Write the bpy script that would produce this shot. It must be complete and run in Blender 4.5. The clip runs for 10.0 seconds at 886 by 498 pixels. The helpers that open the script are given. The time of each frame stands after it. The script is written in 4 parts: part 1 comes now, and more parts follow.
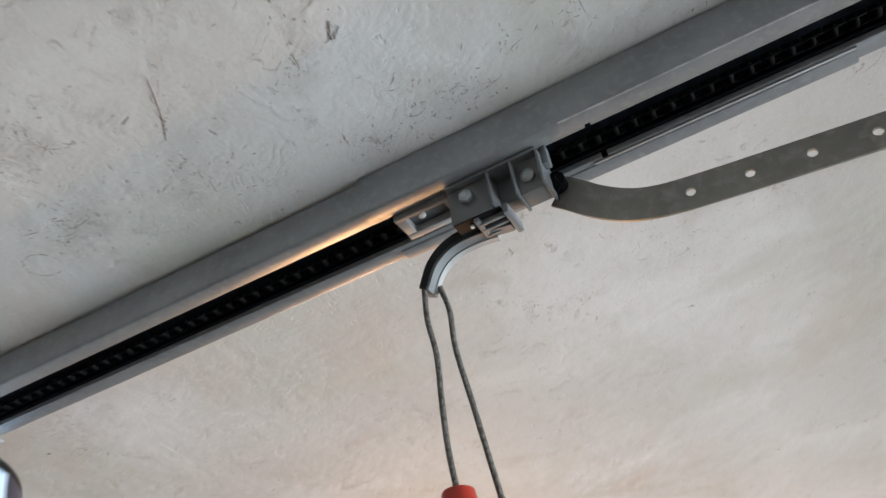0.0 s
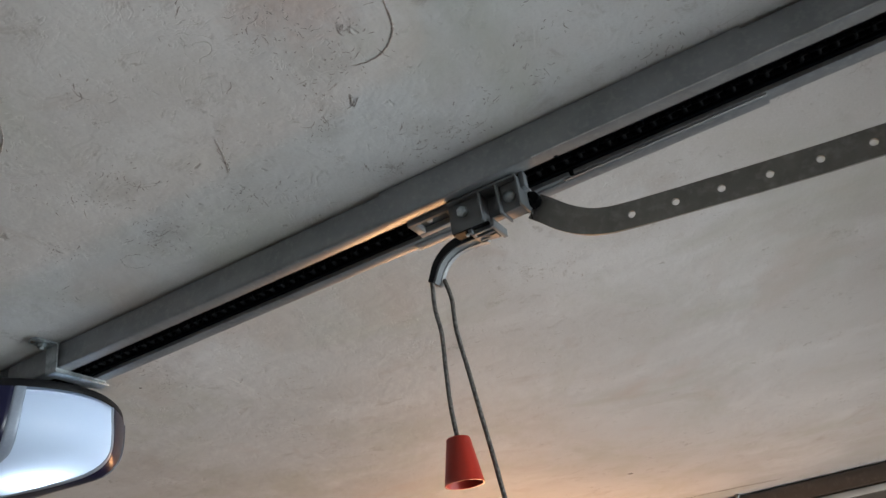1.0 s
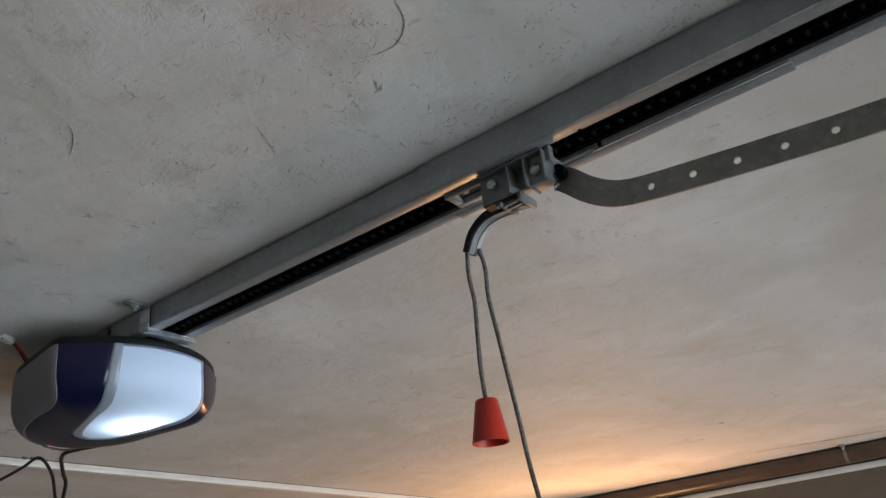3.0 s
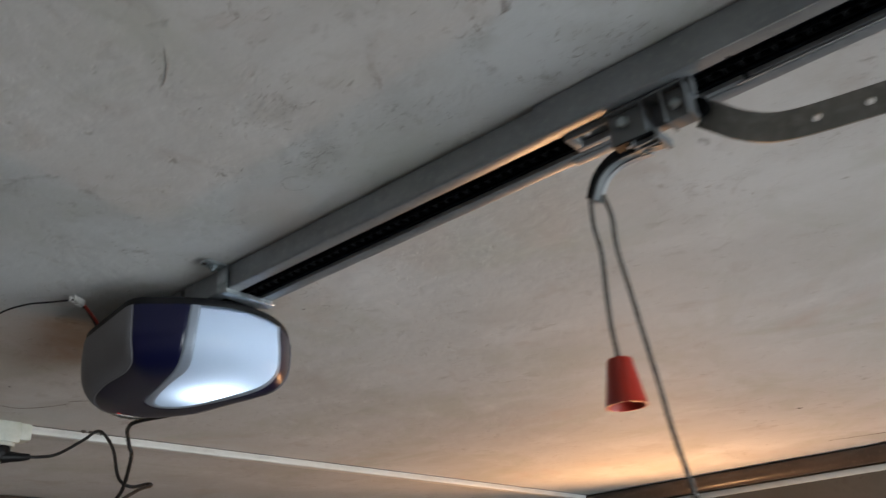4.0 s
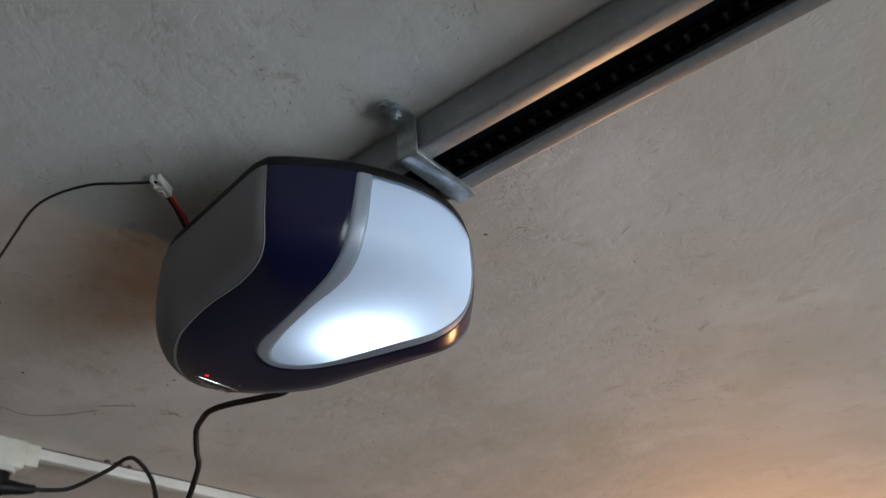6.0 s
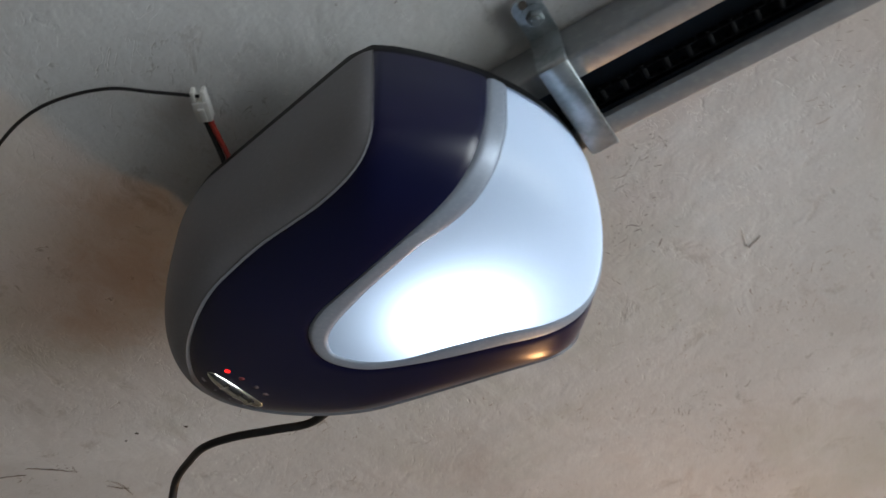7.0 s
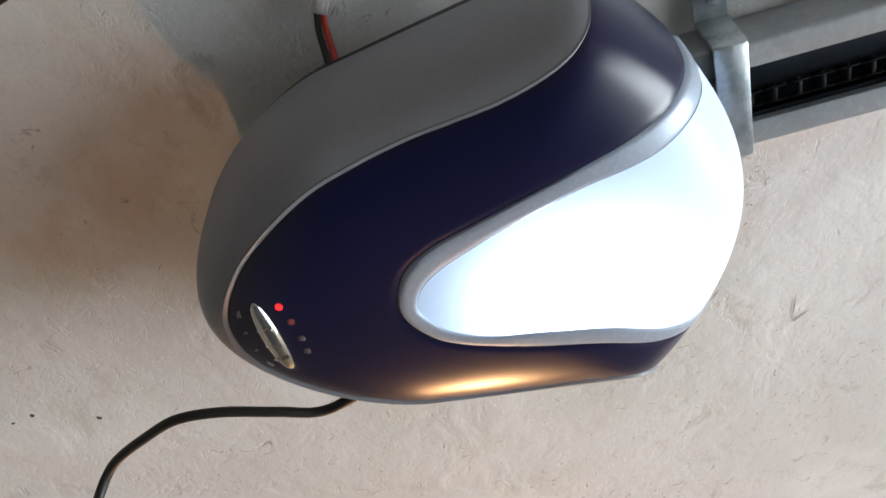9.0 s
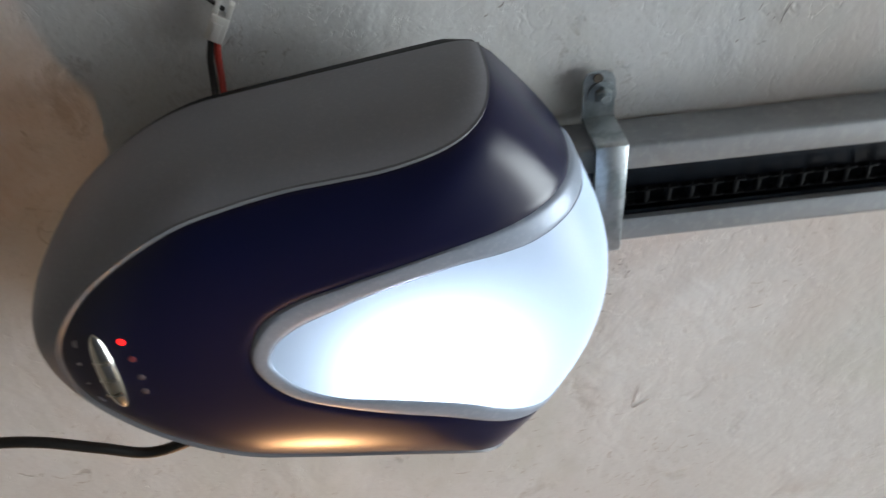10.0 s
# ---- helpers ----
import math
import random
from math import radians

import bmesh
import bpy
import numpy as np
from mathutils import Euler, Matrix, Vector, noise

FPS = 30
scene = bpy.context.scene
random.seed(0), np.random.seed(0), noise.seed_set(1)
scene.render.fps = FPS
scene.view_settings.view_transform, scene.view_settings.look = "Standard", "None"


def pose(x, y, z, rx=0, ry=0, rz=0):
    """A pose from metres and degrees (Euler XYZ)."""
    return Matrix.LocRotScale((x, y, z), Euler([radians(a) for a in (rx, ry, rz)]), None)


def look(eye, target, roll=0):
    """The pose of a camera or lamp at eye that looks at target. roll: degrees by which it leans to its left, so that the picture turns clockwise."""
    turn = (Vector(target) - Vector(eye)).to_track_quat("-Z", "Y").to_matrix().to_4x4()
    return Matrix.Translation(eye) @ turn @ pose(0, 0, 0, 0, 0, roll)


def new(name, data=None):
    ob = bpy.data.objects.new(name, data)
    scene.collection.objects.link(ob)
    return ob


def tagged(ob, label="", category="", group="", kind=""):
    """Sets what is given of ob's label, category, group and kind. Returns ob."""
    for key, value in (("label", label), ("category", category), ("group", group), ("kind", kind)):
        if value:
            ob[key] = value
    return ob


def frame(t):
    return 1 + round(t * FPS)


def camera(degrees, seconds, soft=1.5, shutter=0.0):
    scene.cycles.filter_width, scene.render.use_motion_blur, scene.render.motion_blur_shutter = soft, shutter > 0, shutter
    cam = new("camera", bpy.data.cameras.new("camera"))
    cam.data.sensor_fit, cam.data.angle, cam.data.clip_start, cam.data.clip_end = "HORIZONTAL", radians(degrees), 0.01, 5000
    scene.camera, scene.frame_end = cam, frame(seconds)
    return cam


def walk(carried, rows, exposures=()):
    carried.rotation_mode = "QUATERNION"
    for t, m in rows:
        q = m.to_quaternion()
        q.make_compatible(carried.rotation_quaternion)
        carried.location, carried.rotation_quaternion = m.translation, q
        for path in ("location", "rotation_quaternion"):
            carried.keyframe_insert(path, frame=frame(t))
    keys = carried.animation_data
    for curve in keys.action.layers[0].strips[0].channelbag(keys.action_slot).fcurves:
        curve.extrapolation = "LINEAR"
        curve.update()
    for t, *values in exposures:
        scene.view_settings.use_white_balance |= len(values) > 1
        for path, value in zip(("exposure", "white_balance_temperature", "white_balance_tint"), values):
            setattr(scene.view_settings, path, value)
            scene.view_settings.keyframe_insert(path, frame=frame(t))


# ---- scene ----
cam = camera(56.9, 10.0, soft=1.4, shutter=0.4)
PATH = [
    (0, (-0.376, -0.623, 1.917), (1.113, -0.011, 3.104), -9.9),
    (0.5, (-0.471, -0.673, 1.904), (1.069, 0.062, 2.947), -9.7),
    (1, (-0.52, -0.728, 1.904), (1.048, 0.056, 2.867), -9.1),
    (1.5, (-0.518, -0.772, 1.906), (0.988, 0.175, 2.819), -7.5),
    (2, (-0.528, -0.796, 1.905), (0.954, 0.209, 2.797), -6.6),
    (3.5, (-0.506, -0.813, 1.901), (0.92, 0.295, 2.761), -4.8),
    (4, (-0.502, -0.71, 1.903), (0.905, 0.425, 2.758), -4.1),
    (4.5, (-0.505, -0.535, 1.912), (0.907, 0.593, 2.769), -4.2),
    (5, (-0.487, -0.431, 1.914), (0.935, 0.684, 2.771), -4.0),
    (5.2, (-0.468, -0.41, 1.908), (0.947, 0.717, 2.762), -3.1),
    (6.3, (-0.302, -0.217, 1.903), (1.005, 0.77, 3.052), -3.6),
    (6.5, (-0.283, -0.178, 1.905), (1.015, 0.791, 3.079), -3.5),
    (7, (-0.253, -0.061, 1.898), (0.991, 0.668, 3.284), -3.7),
    (7.5, (-0.231, 0.052, 1.895), (1.014, 0.545, 3.382), -4.0),
    (8, (-0.212, 0.11, 1.892), (1.037, 0.473, 3.411), -4.0),
    (8.5, (-0.203, 0.124, 1.893), (1.028, 0.417, 3.441), -5.0),
    (9, (-0.213, 0.119, 1.896), (0.994, 0.369, 3.471), -5.5),
    (9.5, (-0.221, 0.113, 1.901), (0.973, 0.284, 3.496), -7.4),
    (10, (-0.222, 0.119, 1.91), (0.984, 0.03, 3.503), -9.8),
]
EXPOSURES = [(0.0, 3.74), (0.5, 3.30), (1.0, 3.01), (2.0, 2.86), (3.5, 2.86), (5.0, 2.72), (6.4, 2.82), (7.0, 3.16), (7.6, 3.64), (8.2, 4.04), (9.2, 4.14), (10.0, 3.74)]
walk(cam, [(t, look(eye, target, roll)) for t, eye, target, roll in PATH], EXPOSURES)

# ---------------------------------------------------------------- light
CEIL = 2.30
X_LEFT, X_RIGHT, Y_DOOR, Y_BACK = -1.22, 2.05, -2.80, 1.56

world = bpy.data.worlds.new("daylight")
scene.world = world
world.use_nodes = True
wn = world.node_tree
sky = wn.nodes.new("ShaderNodeTexSky")
sky.sky_type, sky.sun_disc = "NISHITA", False
sky.sun_elevation, sky.sun_rotation = radians(49.3), radians(218)
wn.links.new(sky.outputs[0], wn.nodes["Background"].inputs[0])
wn.nodes["Background"].inputs[1].default_value = 0.10


def lamp(name, kind, energy, colour, m, **extra):
    data = bpy.data.lights.new(name, kind)
    data.energy, data.color = energy, colour
    for key, value in extra.items():
        setattr(data, key, value)
    ob = new(name, data)
    ob.matrix_world = m
    return ob


# sun outside, sky light in the open garage doorway, a warm bulb near the wall, the cold lamp in the opener
lamp("sun", "SUN", 3.5, (1.0, 0.975, 0.945), look((0, -8, 6), (3.2, -3.95, 0)), angle=radians(0.5))
lamp("doorway_daylight", "AREA", 7.6, (0.79, 0.91, 1.0), look((0.62, Y_DOOR + 0.05, 1.20), (0.45, 0, 1.40)),
     shape="RECTANGLE", size=2.1, size_y=1.5)
lamp("warm_bulb", "SPOT", 3.8, (1.0, 0.52, 0.23), look((1.84, 0.45, 1.75), (1.00, 0.05, 2.30)),
     spot_size=radians(160), spot_blend=0.7, shadow_soft_size=0.03)
lamp("opener_bulb", "POINT", 0.051, (0.72, 0.86, 1.0), pose(0.056, 0.114, 2.200), shadow_soft_size=0.010)


# ---------------------------------------------------------------- materials
def material(name, colour, rough=0.5, metal=0.0, spots=(), bump=0.0, bump_scale=200.0, coat=0.0, rough_vary=0.0):
    """A principled material; spots: (scale, colour, low, high) layers of noise over the base colour."""
    m = bpy.data.materials.new(name)
    m.use_nodes = True
    t = m.node_tree
    p = t.nodes["Principled BSDF"]
    p.inputs["Roughness"].default_value, p.inputs["Metallic"].default_value = rough, metal
    p.inputs["Coat Weight"].default_value = coat
    pos = t.nodes.new("ShaderNodeTexCoord").outputs["Object"]
    base = t.nodes.new("ShaderNodeRGB").outputs[0]
    base.default_value = (*colour, 1)
    for n, (scale, tint, low, high) in enumerate(spots):
        tex = t.nodes.new("ShaderNodeTexNoise")
        tex.inputs["Scale"].default_value, tex.inputs["Detail"].default_value = scale, 5
        tex.inputs["Roughness"].default_value = 0.6
        t.links.new(pos, tex.inputs["Vector"])
        ramp = t.nodes.new("ShaderNodeMapRange")
        ramp.inputs["From Min"].default_value, ramp.inputs["From Max"].default_value = low, high
        t.links.new(tex.outputs[0], ramp.inputs["Value"])
        mix = t.nodes.new("ShaderNodeMix")
        mix.data_type = "RGBA"
        mix.inputs[7].default_value = (*tint, 1)
        t.links.new(ramp.outputs[0], mix.inputs[0])
        t.links.new(base, mix.inputs[6])
        base = mix.outputs[2]
        if rough_vary and n == 0:
            rr = t.nodes.new("ShaderNodeMapRange")
            rr.inputs["To Min"].default_value, rr.inputs["To Max"].default_value = rough - rough_vary, rough + rough_vary
            t.links.new(tex.outputs[0], rr.inputs["Value"])
            t.links.new(rr.outputs[0], p.inputs["Roughness"])
    t.links.new(base, p.inputs["Base Color"])
    if bump:
        tex = t.nodes.new("ShaderNodeTexNoise")
        tex.inputs["Scale"].default_value, tex.inputs["Detail"].default_value = bump_scale, 4
        t.links.new(pos, tex.inputs["Vector"])
        b = t.nodes.new("ShaderNodeBump")
        b.inputs["Strength"].default_value, b.inputs["Distance"].default_value = bump, 0.002
        t.links.new(tex.outputs[0], b.inputs["Height"])
        t.links.new(b.outputs[0], p.inputs["Normal"])
    return m


def plaster(name, colour, stains_and_shade=()):
    """Old trowelled plaster under worn whitewash: broad stains, pocks, thin curled scratches, trowel waves; blots, some
    with painted shade.
    """
    m = bpy.data.materials.new(name)
    m.use_nodes = True
    t = m.node_tree
    p = t.nodes["Principled BSDF"]
    p.inputs["Roughness"].default_value = 0.70
    p.inputs["Specular IOR Level"].default_value = 0.4
    pos = t.nodes.new("ShaderNodeTexCoord").outputs["Object"]

    def tex(scale, detail=4.0, distort=0.0, rough=0.55, shift=0.0):
        mp = t.nodes.new("ShaderNodeMapping")
        mp.inputs["Location"].default_value = (shift, shift * 0.7, 0)
        t.links.new(pos, mp.inputs["Vector"])
        n = t.nodes.new("ShaderNodeTexNoise")
        n.inputs["Scale"].default_value, n.inputs["Detail"].default_value = scale, detail
        n.inputs["Distortion"].default_value, n.inputs["Roughness"].default_value = distort, rough
        t.links.new(mp.outputs[0], n.inputs["Vector"])
        return n.outputs[0]

    def ranged(value, low, high):
        r = t.nodes.new("ShaderNodeMapRange")
        r.inputs["From Min"].default_value, r.inputs["From Max"].default_value = low, high
        t.links.new(value, r.inputs["Value"])
        return r.outputs[0]

    def maths(op, a, b):
        n = t.nodes.new("ShaderNodeMath")
        n.operation = op
        for i, v in enumerate((a, b)):
            if isinstance(v, (int, float)):
                n.inputs[i].default_value = v
            else:
                t.links.new(v, n.inputs[i])
        return n.outputs[0]

    def mixed(a, tint, f):
        n = t.nodes.new("ShaderNodeMix")
        n.data_type = "RGBA"
        n.inputs[7].default_value = (*tint, 1)
        t.links.new(f, n.inputs[0])
        t.links.new(a, n.inputs[6])
        return n.outputs[2]

    base = t.nodes.new("ShaderNodeRGB").outputs[0]
    base.default_value = (*colour, 1)
    r, g, b = colour
    base = mixed(base, (r * 0.86, g * 0.83, b * 0.80), ranged(tex(2.2, 3), 0.42, 0.75))
    base = mixed(base, (r * 1.10, g * 1.10, b * 1.10), ranged(tex(5.5, 4, 0.5, shift=3), 0.50, 0.72))
    base = mixed(base, (r * 0.80, g * 0.74, b * 0.70), ranged(tex(9, 5, 0.8, shift=9), 0.60, 0.80))
    # thin curled scratches in patches, and pocks
    patch = ranged(tex(7, 3, shift=21), 0.54, 0.66)
    line = maths("ABSOLUTE", maths("SUBTRACT", tex(26, 2, 2.4, shift=5), 0.5), 0)
    scratch = maths("MULTIPLY", ranged(line, 0.011, 0.003), maths("MULTIPLY", patch, ranged(tex(45, 2, shift=2), 0.50, 0.58)))
    pock = maths("MULTIPLY", ranged(tex(85, 3, 0.6, shift=13), 0.68, 0.73), ranged(tex(6, 2, shift=31), 0.46, 0.60))
    base = mixed(base, (r * 0.42, g * 0.38, b * 0.34), maths("MULTIPLY", scratch, 0.55))
    base = mixed(base, (r * 0.50, g * 0.46, b * 0.42), maths("MULTIPLY", pock, 0.7))
    smudge = maths("MULTIPLY", ranged(tex(30, 5, 0.7, 0.7, shift=17), 0.56, 0.72), ranged(tex(5, 3, shift=41), 0.42, 0.62))
    base = mixed(base, (r * 0.66, g * 0.62, b * 0.58), maths("MULTIPLY", smudge, 0.8))
    base = mixed(base, (r * 1.12, g * 1.12, b * 1.12), maths("MULTIPLY", ranged(tex(340, 2, shift=3), 0.52, 0.75), 0.35))
    base = mixed(base, (r * 0.78, g * 0.76, b * 0.74), maths("MULTIPLY", ranged(tex(420, 2, shift=8), 0.55, 0.75), 0.45))
    scuff = maths("MULTIPLY", ranged(tex(62, 8, 0.5, 0.78, shift=51), 0.565, 0.64), ranged(tex(6.5, 3, 0.3, shift=61), 0.50, 0.62))
    base = mixed(base, (r * 0.46, g * 0.42, b * 0.38), maths("MULTIPLY", scuff, 0.5))
    base = mixed(base, (r * 0.84, g * 0.85, b * 0.78), maths("MULTIPLY", ranged(tex(4.5, 5, 0.6, 0.62, shift=83), 0.50, 0.68), 0.8))
    base = mixed(base, (r * 0.92, g * 0.80, b * 0.74), maths("MULTIPLY", ranged(tex(3.4, 4, 0.6, shift=71), 0.60, 0.72), 0.55))
    for x, y, radius, tint, weight in stains_and_shade:
        # a blot in the whitewash, with a ragged outline: old stain, behind the opener also shade
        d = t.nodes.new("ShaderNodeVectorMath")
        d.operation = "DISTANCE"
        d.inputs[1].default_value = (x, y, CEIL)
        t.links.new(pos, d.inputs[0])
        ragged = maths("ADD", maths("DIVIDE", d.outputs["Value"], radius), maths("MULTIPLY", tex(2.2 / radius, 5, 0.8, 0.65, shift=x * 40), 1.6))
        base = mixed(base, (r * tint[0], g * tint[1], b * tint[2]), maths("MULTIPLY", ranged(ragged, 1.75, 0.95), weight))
    t.links.new(base, p.inputs["Base Color"])
    height = maths("ADD", maths("MULTIPLY", tex(7, 3, 0.4, shift=9), 1.5), maths("MULTIPLY", tex(70, 4, 0.0), 0.16))
    height = maths("ADD", height, maths("MULTIPLY", tex(22, 3, 1.2, shift=33), 0.38))
    height = maths("ADD", height, maths("MULTIPLY", tex(260, 3), 0.07))
    height = maths("SUBTRACT", height, maths("ADD", maths("MULTIPLY", scratch, 0.25), maths("ADD", maths("MULTIPLY", pock, 0.25), maths("ADD", maths("MULTIPLY", smudge, 0.18), maths("MULTIPLY", scuff, 0.30)))))
    curl = maths("ABSOLUTE", maths("SUBTRACT", tex(34, 3, 1.6, shift=91), 0.5), 0)
    curl = maths("MULTIPLY", ranged(curl, 0.022, 0.004), maths("MULTIPLY", ranged(tex(8, 3, shift=95), 0.48, 0.60), ranged(tex(60, 2, shift=97), 0.46, 0.56)))
    height = maths("SUBTRACT", height, maths("MULTIPLY", curl, 0.06))
    bump = t.nodes.new("ShaderNodeBump")
    bump.inputs["Strength"].default_value, bump.inputs["Distance"].default_value = 0.5, 0.006
    t.links.new(height, bump.inputs["Height"])
    t.links.new(bump.outputs[0], p.inputs["Normal"])
    return m


def glowing(name, colour, strength):
    m = material(name, colour, 0.3)
    p = m.node_tree.nodes["Principled BSDF"]
    p.inputs["Emission Color"].default_value, p.inputs["Emission Strength"].default_value = (*colour, 1), strength
    return m


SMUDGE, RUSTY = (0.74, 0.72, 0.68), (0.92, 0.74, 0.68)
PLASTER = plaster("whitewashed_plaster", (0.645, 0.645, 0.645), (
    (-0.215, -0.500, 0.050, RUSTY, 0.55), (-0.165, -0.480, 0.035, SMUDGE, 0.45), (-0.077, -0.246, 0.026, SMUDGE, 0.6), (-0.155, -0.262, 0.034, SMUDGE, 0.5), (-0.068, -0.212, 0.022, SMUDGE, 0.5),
    # three brown blots behind the opener: old stain plus its warm-lit shade, painted in
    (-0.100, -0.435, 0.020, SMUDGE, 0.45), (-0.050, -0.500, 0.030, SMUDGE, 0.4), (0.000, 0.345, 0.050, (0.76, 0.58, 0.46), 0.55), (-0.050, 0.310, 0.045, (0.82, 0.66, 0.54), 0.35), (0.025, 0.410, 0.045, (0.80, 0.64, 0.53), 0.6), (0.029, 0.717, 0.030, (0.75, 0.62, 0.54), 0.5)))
# kept dark so that the walls bounce little light onto the ceiling
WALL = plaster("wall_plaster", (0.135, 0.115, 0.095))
CONCRETE = material("dark_concrete_floor", (0.058, 0.059, 0.061), 0.9, 0, [(3, (0.045, 0.046, 0.047), 0.4, 0.7), (40, (0.075, 0.076, 0.078), 0.5, 0.7)], 0.4, 60)
GROUND = material("gravel_ground", (0.24, 0.22, 0.19), 0.95, 0, [(2, (0.14, 0.15, 0.09), 0.45, 0.65), (50, (0.32, 0.3, 0.27), 0.5, 0.7)], 0.6, 40)
GALV = material("galvanised_steel", (0.33, 0.35, 0.37), 0.40, 0.48, [(25, (0.28, 0.30, 0.315), 0.4, 0.65), (160, (0.38, 0.40, 0.415), 0.5, 0.75)], 0.05, 300, rough_vary=0.05)
# pale colour that paints the highlight along the rail's folds
FOLD_GLINT = material("pale_fold_highlight", (0.62, 0.63, 0.63), 0.4, 0.25, [(60, (0.36, 0.37, 0.38), 0.45, 0.65)])
ZINC = material("zinc_plated_steel", (0.55, 0.60, 0.62), 0.36, 0.85, [(90, (0.34, 0.39, 0.41), 0.42, 0.62), (25, (0.62, 0.66, 0.68), 0.5, 0.7)], 0.10, 250, rough_vary=0.14)
STRAP = material("weathered_zinc_steel", (0.27, 0.262, 0.245), 0.5, 0.75, [(18, (0.19, 0.183, 0.17), 0.4, 0.7), (110, (0.33, 0.32, 0.30), 0.5, 0.7)], 0.12, 220, rough_vary=0.15)
BLACK = material("black_plastic", (0.007, 0.007, 0.008), 0.45, 0, [(60, (0.013, 0.013, 0.014), 0.4, 0.7)], 0.05, 300)
CHAIN_PIN = material("oily_chain_pin", (0.025, 0.027, 0.03), 0.45, 1.0)
# blue tint in the colour stands in for lens light reflected in the slot
LINER = material("oiled_black_liner_blue_sheen", (0.010, 0.015, 0.023), 0.32, 0.0, [(50, (0.008, 0.008, 0.009), 0.5, 0.75)], 0.05, 150)
GREASE = material("greasy_black_steel", (0.0018, 0.002, 0.0028), 0.6, 0.0, [(50, (0.005, 0.005, 0.005), 0.5, 0.75)])
GREASE.node_tree.nodes["Principled BSDF"].inputs["Specular IOR Level"].default_value = 0.12
BLACK.node_tree.nodes["Principled BSDF"].inputs["Specular IOR Level"].default_value = 0.2
CABLE = material("black_rubber_cable", (0.008, 0.007, 0.007), 0.5, 0, [(80, (0.014, 0.013, 0.012), 0.45, 0.7)], 0.05, 400)
NAVY = material("navy_satin_plastic", (0.0045, 0.0053, 0.031), 0.28, 0, [(8, (0.0052, 0.0062, 0.036), 0.4, 0.7)], 0.03, 900, coat=0.15)
NAVY.node_tree.nodes["Principled BSDF"].inputs["Coat Roughness"].default_value = 0.24
NAVY.node_tree.nodes["Principled BSDF"].inputs["Specular IOR Level"].default_value = 0.42
GREY = material("grey_speckled_plastic", (0.235, 0.237, 0.262), 0.55, 0, [(500, (0.27, 0.272, 0.296), 0.5, 0.7), (6, (0.212, 0.214, 0.238), 0.4, 0.7)], 0.06, 900)
# darker than GREY to offset the light that the edge's slope catches
GREY_EDGE = material("darkened_grey_plastic_edge", (0.165, 0.165, 0.18), 0.45)
SILVER = material("silver_painted_plastic", (0.31, 0.36, 0.44), 0.42, 0.25, [(400, (0.36, 0.41, 0.49), 0.5, 0.7)])
CHROME = material("chromed_plastic", (0.72, 0.70, 0.66), 0.14, 1.0, [(60, (0.6, 0.58, 0.52), 0.45, 0.7)])
TROLLEY = material("grey_nylon", (0.175, 0.188, 0.20), 0.45, 0, [(30, (0.145, 0.157, 0.167), 0.45, 0.7)], 0.05, 500)
PALE = material("pale_grey_nylon", (0.37, 0.38, 0.39), 0.45, 0, [(30, (0.29, 0.30, 0.31), 0.45, 0.7)])
RED = material("red_plastic", (0.44, 0.028, 0.014), 0.4, 0, [(40, (0.42, 0.028, 0.015), 0.45, 0.7)], 0.04, 300)
CORD = material("grey_braided_cord", (0.17, 0.16, 0.15), 0.85, 0, [(400, (0.07, 0.065, 0.06), 0.45, 0.6)], 0.8, 600)
WHITE = material("white_pvc", (0.74, 0.73, 0.70), 0.45, 0, [(12, (0.64, 0.62, 0.58), 0.45, 0.7)])
SOCKET = material("aged_white_plastic", (0.62, 0.64, 0.58), 0.4, 0, [(25, (0.46, 0.49, 0.42), 0.45, 0.7)])
BROWN = material("brown_painted_pipe", (0.085, 0.060, 0.045), 0.34, 0, [(10, (0.06, 0.042, 0.032), 0.4, 0.7), (90, (0.12, 0.09, 0.07), 0.55, 0.75)], 0.08, 150)
RED_WIRE = material("red_wire", (0.42, 0.03, 0.02), 0.4, 0, [(60, (0.3, 0.02, 0.015), 0.45, 0.7)])
# dark pits, and the painted shadow line beside the trunking
PIT_AND_SHADE = material("dark_pit_and_shade", (0.06, 0.05, 0.045), 0.95, 0, [(200, (0.10, 0.085, 0.07), 0.4, 0.6)])
RUST_PIT = material("rust_stained_plaster", (0.20, 0.145, 0.11), 0.95, 0, [(120, (0.10, 0.07, 0.05), 0.4, 0.6)], 0.4, 200)
SCUFF = material("scuffed_plaster", (0.27, 0.25, 0.235), 0.95, 0, [(90, (0.46, 0.43, 0.41), 0.4, 0.65)])
FAINT = material("faintly_scuffed_plaster", (0.40, 0.345, 0.315), 0.95, 0, [(90, (0.50, 0.46, 0.43), 0.4, 0.65)])
PRINT = material("pale_print", (0.22, 0.22, 0.26), 0.5)
LED_ON = glowing("red_led_lit", (1.0, 0.012, 0.012), 0.20)
LED_OFF = material("led_unlit", (0.11, 0.09, 0.10), 0.25)
LED_RED_OFF = material("red_led_unlit", (0.22, 0.05, 0.06), 0.25)

LENS = bpy.data.materials.new("frosted_lamp_lens")
LENS.use_nodes = True
lt = LENS.node_tree
lp = lt.nodes["Principled BSDF"]
lp.inputs["Base Color"].default_value = (0.25, 0.34, 0.47, 1)
lp.inputs["Roughness"].default_value = 0.28
ltrans = lt.nodes.new("ShaderNodeBsdfTranslucent")
ltrans.inputs[0].default_value = (0.79, 0.85, 0.96, 1)
lmix = lt.nodes.new("ShaderNodeMixShader")
lmix.inputs[0].default_value = 0.62
lt.links.new(lp.outputs[0], lmix.inputs[1])
